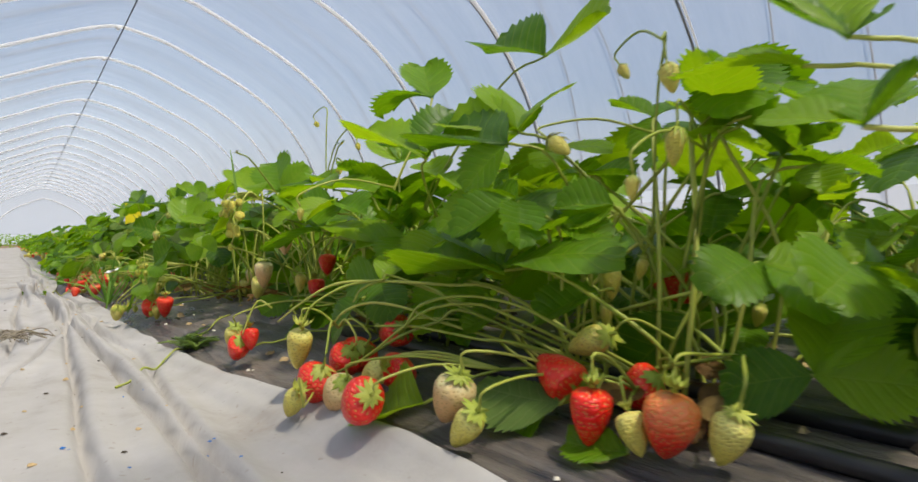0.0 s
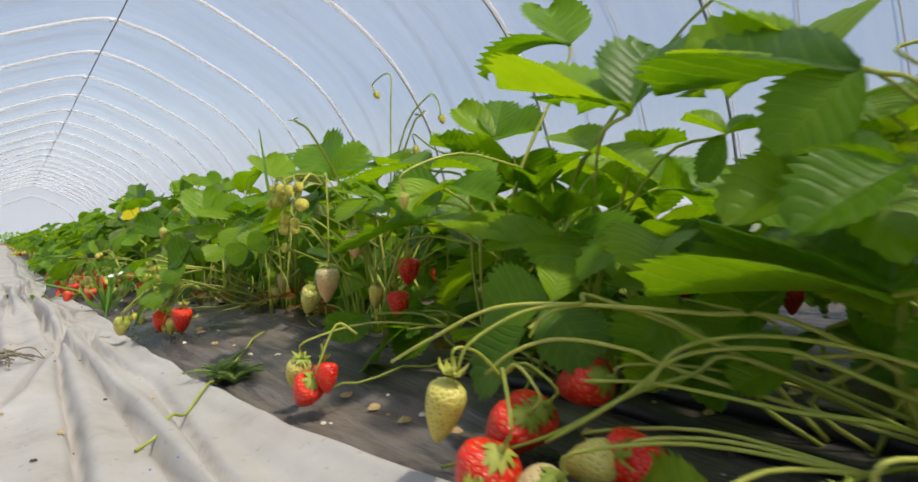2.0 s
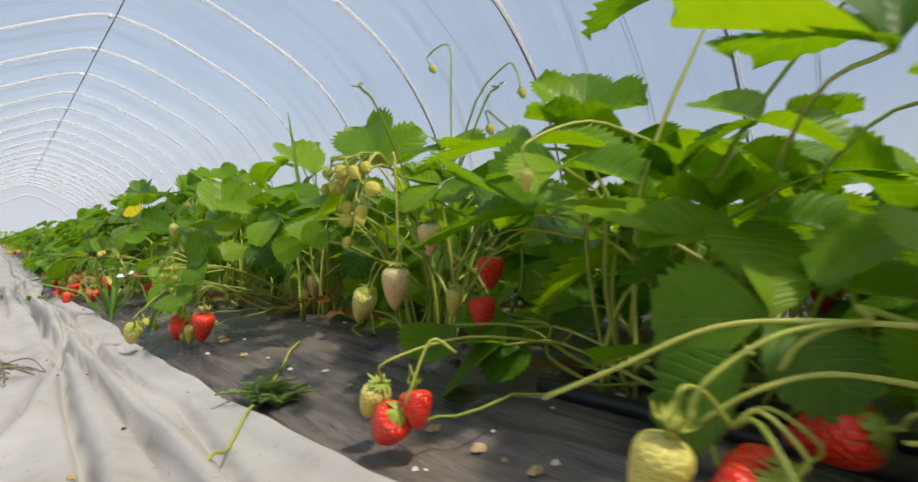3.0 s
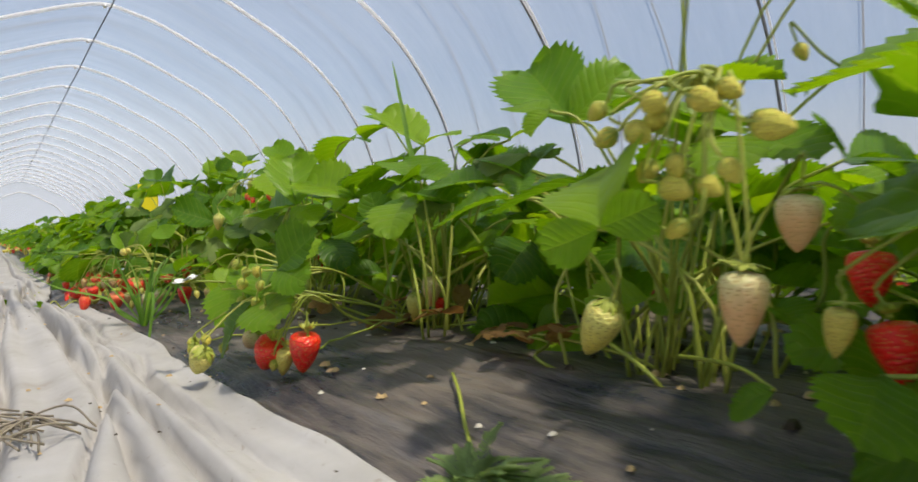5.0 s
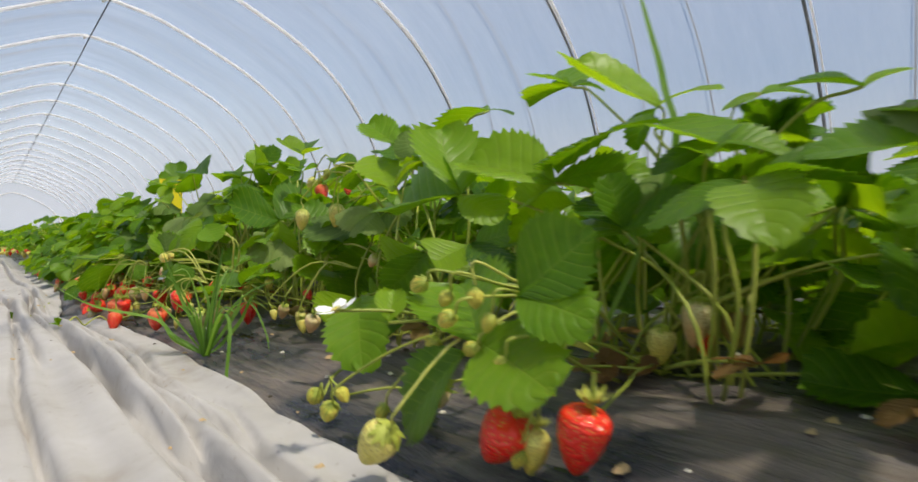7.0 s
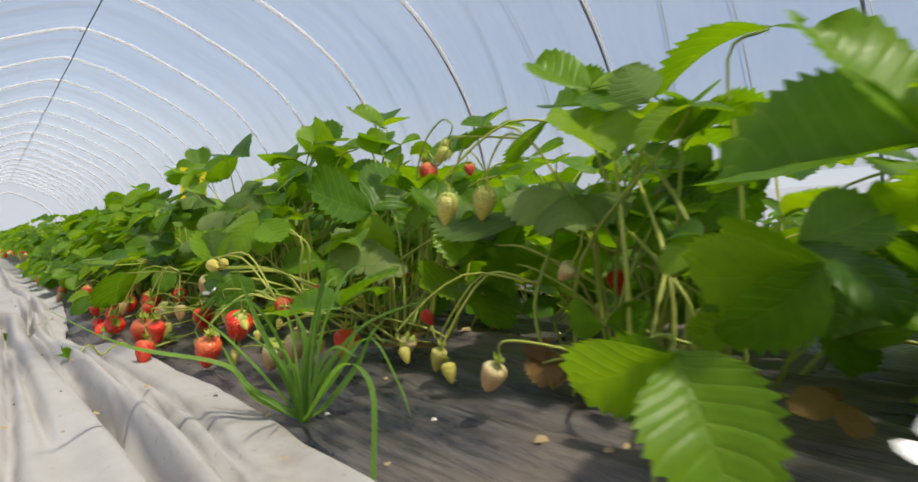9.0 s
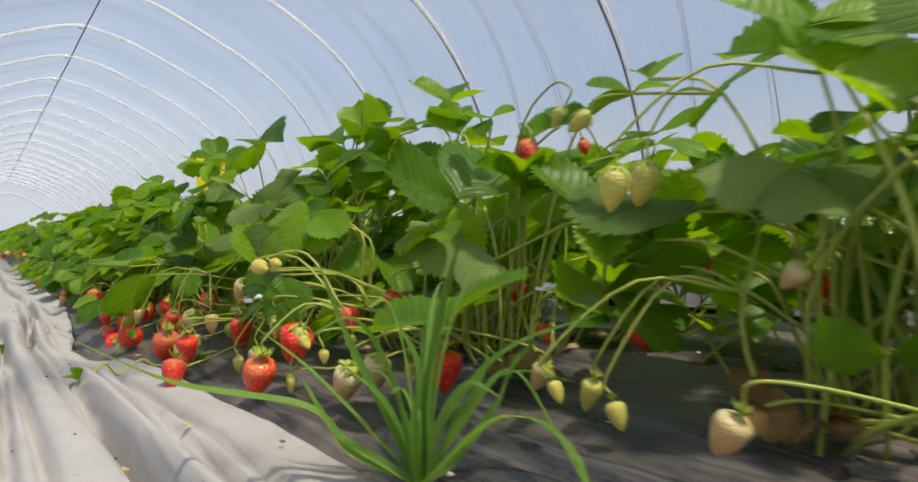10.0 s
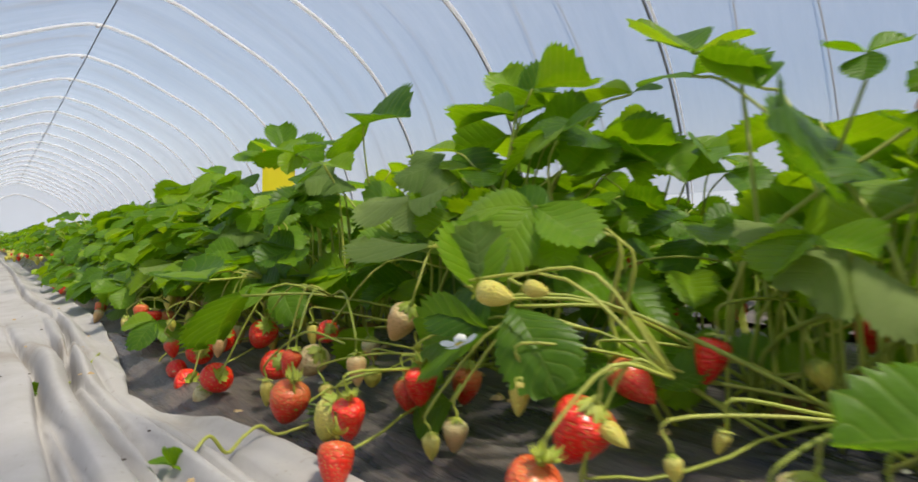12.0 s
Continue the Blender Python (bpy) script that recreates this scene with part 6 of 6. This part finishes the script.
def runner(points, label, leaf_at_end=True):
    pts = [Vector(p) for p in points]
    t = thing("runner", pts[0], label=label, category="runner", group="runners")
    v, f, u = tube(spline([p - pts[0] for p in pts], 6), 0.0014, 5)
    link_mesh("stolon", v, f, STEM, t, u)
    if leaf_at_end:
        e = pts[-1] - pts[0]
        for k in range(3):
            put("leaflet", LEAFLETS[k], t, basis(e, Vector((-0.6 + 0.5 * k, 0.5 - 0.6 * k, 0.35)), (0, 0, 1), 0.016))


def on_cloth(x, y, up=0.003):
    rim, bed = fabric_edge(y), mulch_z(x, y)
    if x > rim:
        return (x, y, bed + up)
    w = min(1.0, max(0.0, (x - rim + 0.07) / 0.07))
    z = fabric_z(x, y) * (1 - w) + (bed + 0.008) * w
    return (x, y, (max(z, bed + 0.005) if x > 0.12 else z) + up)


runner([on_cloth(0.304 - 0.213 * k / 12, 1.123 - 0.346 * k / 12, 0.004 + 0.002 * math.sin(k * 0.9)) for k in range(13)], "yellow-green strawberry runner trailing over the cloth", False)
runner([on_cloth(0.185 - 0.110 * k / 8, 2.352 - 0.035 * (k / 8) ** 2, 0.004 + 0.006 * math.sin(math.pi * k / 8)) for k in range(9)], "yellow-green runner with a small leaf trailing over the cloth", True)
runner([on_cloth(0.102, 2.872), on_cloth(0.061, 2.798), on_cloth(0.021, 2.741)], "thin runner with a small leaf trailing over the cloth", True)

# ---- litter ----


def chips(name, mat, count, size, area, height, label, category):
    """Loose crumbs lying about, one heap of them to an object."""
    r = random.Random(len(name) + count)
    verts, faces = [], []
    for _ in range(count):
        x, y = r.uniform(*area[0]), r.uniform(*area[1])
        z, s, b = height(x, y) + 0.0008, size * r.uniform(0.5, 1.4), len(verts)
        k = r.randint(5, 7)
        ang = r.uniform(0, 6)
        ring = [(math.cos(ang + 6.283 * i / k) * s * r.uniform(0.6, 1.2), math.sin(ang + 6.283 * i / k) * s * 0.6 * r.uniform(0.6, 1.2)) for i in range(k)]
        verts += [(x + p, y + q, z) for p, q in ring] + [(x + p * 0.6, y + q * 0.6, z + s * r.uniform(0.25, 0.6)) for p, q in ring]
        faces += [(b + i, b + (i + 1) % k, b + k + (i + 1) % k, b + k + i) for i in range(k)] + [tuple(b + k + i for i in range(k))]
    tagged(link_mesh(name, verts, faces, mat, smooth=False), label, category, kind="stuff")


CRUMB = material("dry_crumb", (0.50, 0.36, 0.18), 0.8)[0]
PALE_CRUMB = material("fallen_petal", (0.72, 0.68, 0.58), 0.7)[0]
DARK_CRUMB = material("soil_crumb", (0.06, 0.045, 0.03), 0.9)[0]
chips("dry_crumbs", CRUMB, 60, 0.0032, ((0.0, 0.2), (0.3, 3.5)), fabric_z, "dry tan crumbs scattered on the ground cloth", "litter")
chips("soil_crumbs", DARK_CRUMB, 50, 0.0022, ((-0.05, 0.2), (0.3, 3.5)), fabric_z, "dark soil crumbs scattered on the ground cloth", "litter")
chips("blue_pellets", BLUE, 12, 0.0018, ((0.02, 0.14), (0.42, 0.75)), fabric_z, "tiny blue pellets scattered on the ground cloth", "pellets")
chips("fallen_petals", PALE_CRUMB, 110, 0.0034, ((0.2, 0.55), (0.1, 3.0)), mulch_z, "pale fallen petals and dry bits on the black mulch", "litter")
chips("dry_leaf_bits", CRUMB, 150, 0.006, ((0.24, 0.6), (0.0, 3.2)), mulch_z, "brown dry leaf bits on the black mulch", "litter")
chips("soil_clods", DARK_CRUMB, 90, 0.007, ((0.33, 0.6), (0.0, 3.2)), mulch_z, "dark soil clods round the planting holes", "soil")


def straw_pile(centre, count, reach, seed):
    r = random.Random(seed)
    t = thing("straw_wisp", centre, label="grey tangled wisp of dry straw lying on the cloth", category="straw", group="straw wisps")
    for _ in range(count):
        a, b = r.uniform(0, 6.28), r.uniform(0.4, 1) * reach
        o = Vector((r.uniform(-0.3, 0.3) * reach, r.uniform(-0.3, 0.3) * reach, 0.002))
        d = Vector((math.cos(a), math.sin(a), 0))
        e = Vector((-d.y, d.x, 0)) * r.uniform(-0.3, 0.3) * b
        v, f, u = tube(spline([o - d * b * 0.5, o + e + Vector((0, 0, r.uniform(0.004, 0.016))), o + d * b * 0.5 + Vector((0, 0, r.uniform(0, 0.006)))], 5), 0.0009, 4)
        link_mesh("straw", v, f, STRAW, t, u)


straw_pile((0.005, 1.24, 0.058), 22, 0.085, 3)
straw_pile((-0.03, 1.30, 0.055), 16, 0.08, 4)

# drip lines lying along the bed
for x in (0.345, 0.385):
    pts = [(x + 0.006 * noise.noise((y * 0.9, x * 40, 0)), y, mulch_z(x, y) + 0.005) for y in steps(-0.6, 0.75, 40)]
    v, f, u = tube(pts, 0.006, 8)
    tagged(link_mesh("drip_line", v, f, DRIP, None, u), "black plastic drip irrigation tube lying along the bed", "drip tube", group="drip tubes")

# hedge outside the far end


def hedge():
    r = random.Random(77)
    verts, faces, uvs = [], [], []
    for _ in range(5200):
        x, y = r.uniform(-9, 13), 47.5 + r.gauss(0, 0.5)
        z = r.uniform(0, 1) ** 0.8 * (0.75 + 0.35 * noise.noise((x * 0.7, 0, 5)))
        m = basis((x, y, z), (r.gauss(0, 1), r.gauss(0, 1), r.gauss(0, 0.6)), (r.gauss(0, 0.5), r.gauss(0, 0.5), 1), r.uniform(0.10, 0.2))
        b = len(verts)
        for q, uv in (((0, 0, 0), (0.5, 0)), ((-0.35, 0.5, 0.05), (0, 0.5)), ((0, 1, 0), (0.5, 1)), ((0.35, 0.5, 0.05), (1, 0.5))):
            verts.append(m @ Vector(q))
            uvs.append(uv)
        faces.append((b, b + 1, b + 2, b + 3))
    tagged(link_mesh("hedge", verts, faces, LEAF, None, uvs), "low dark green hedge of weeds beyond the tunnel's end", "hedge", kind="stuff")


hedge()
# emissive ring added far out, whitening the low sky seen through the film
HAZE = bpy.data.materials.new("glowing_haze")
HAZE.use_nodes = True
HAZE.node_tree.nodes.remove(HAZE.node_tree.nodes["Principled BSDF"])
hn, hl = HAZE.node_tree.nodes, HAZE.node_tree.links
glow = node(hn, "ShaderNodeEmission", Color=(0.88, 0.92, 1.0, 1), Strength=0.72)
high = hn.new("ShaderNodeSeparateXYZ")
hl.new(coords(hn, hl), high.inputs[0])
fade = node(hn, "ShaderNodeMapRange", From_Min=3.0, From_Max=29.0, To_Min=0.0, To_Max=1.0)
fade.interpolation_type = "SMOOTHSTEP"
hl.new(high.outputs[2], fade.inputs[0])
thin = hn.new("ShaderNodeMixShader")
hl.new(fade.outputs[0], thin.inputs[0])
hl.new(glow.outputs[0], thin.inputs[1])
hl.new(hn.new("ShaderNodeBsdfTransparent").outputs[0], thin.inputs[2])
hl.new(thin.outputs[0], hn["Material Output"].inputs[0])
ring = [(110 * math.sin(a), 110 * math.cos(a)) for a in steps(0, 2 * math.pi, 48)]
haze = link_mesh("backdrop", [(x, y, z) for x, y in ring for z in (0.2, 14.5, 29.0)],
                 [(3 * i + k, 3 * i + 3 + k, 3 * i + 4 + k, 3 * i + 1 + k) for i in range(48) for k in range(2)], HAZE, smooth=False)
tagged(haze, "glowing backdrop ring added as bright haze low in the sky", "sky", kind="structure")
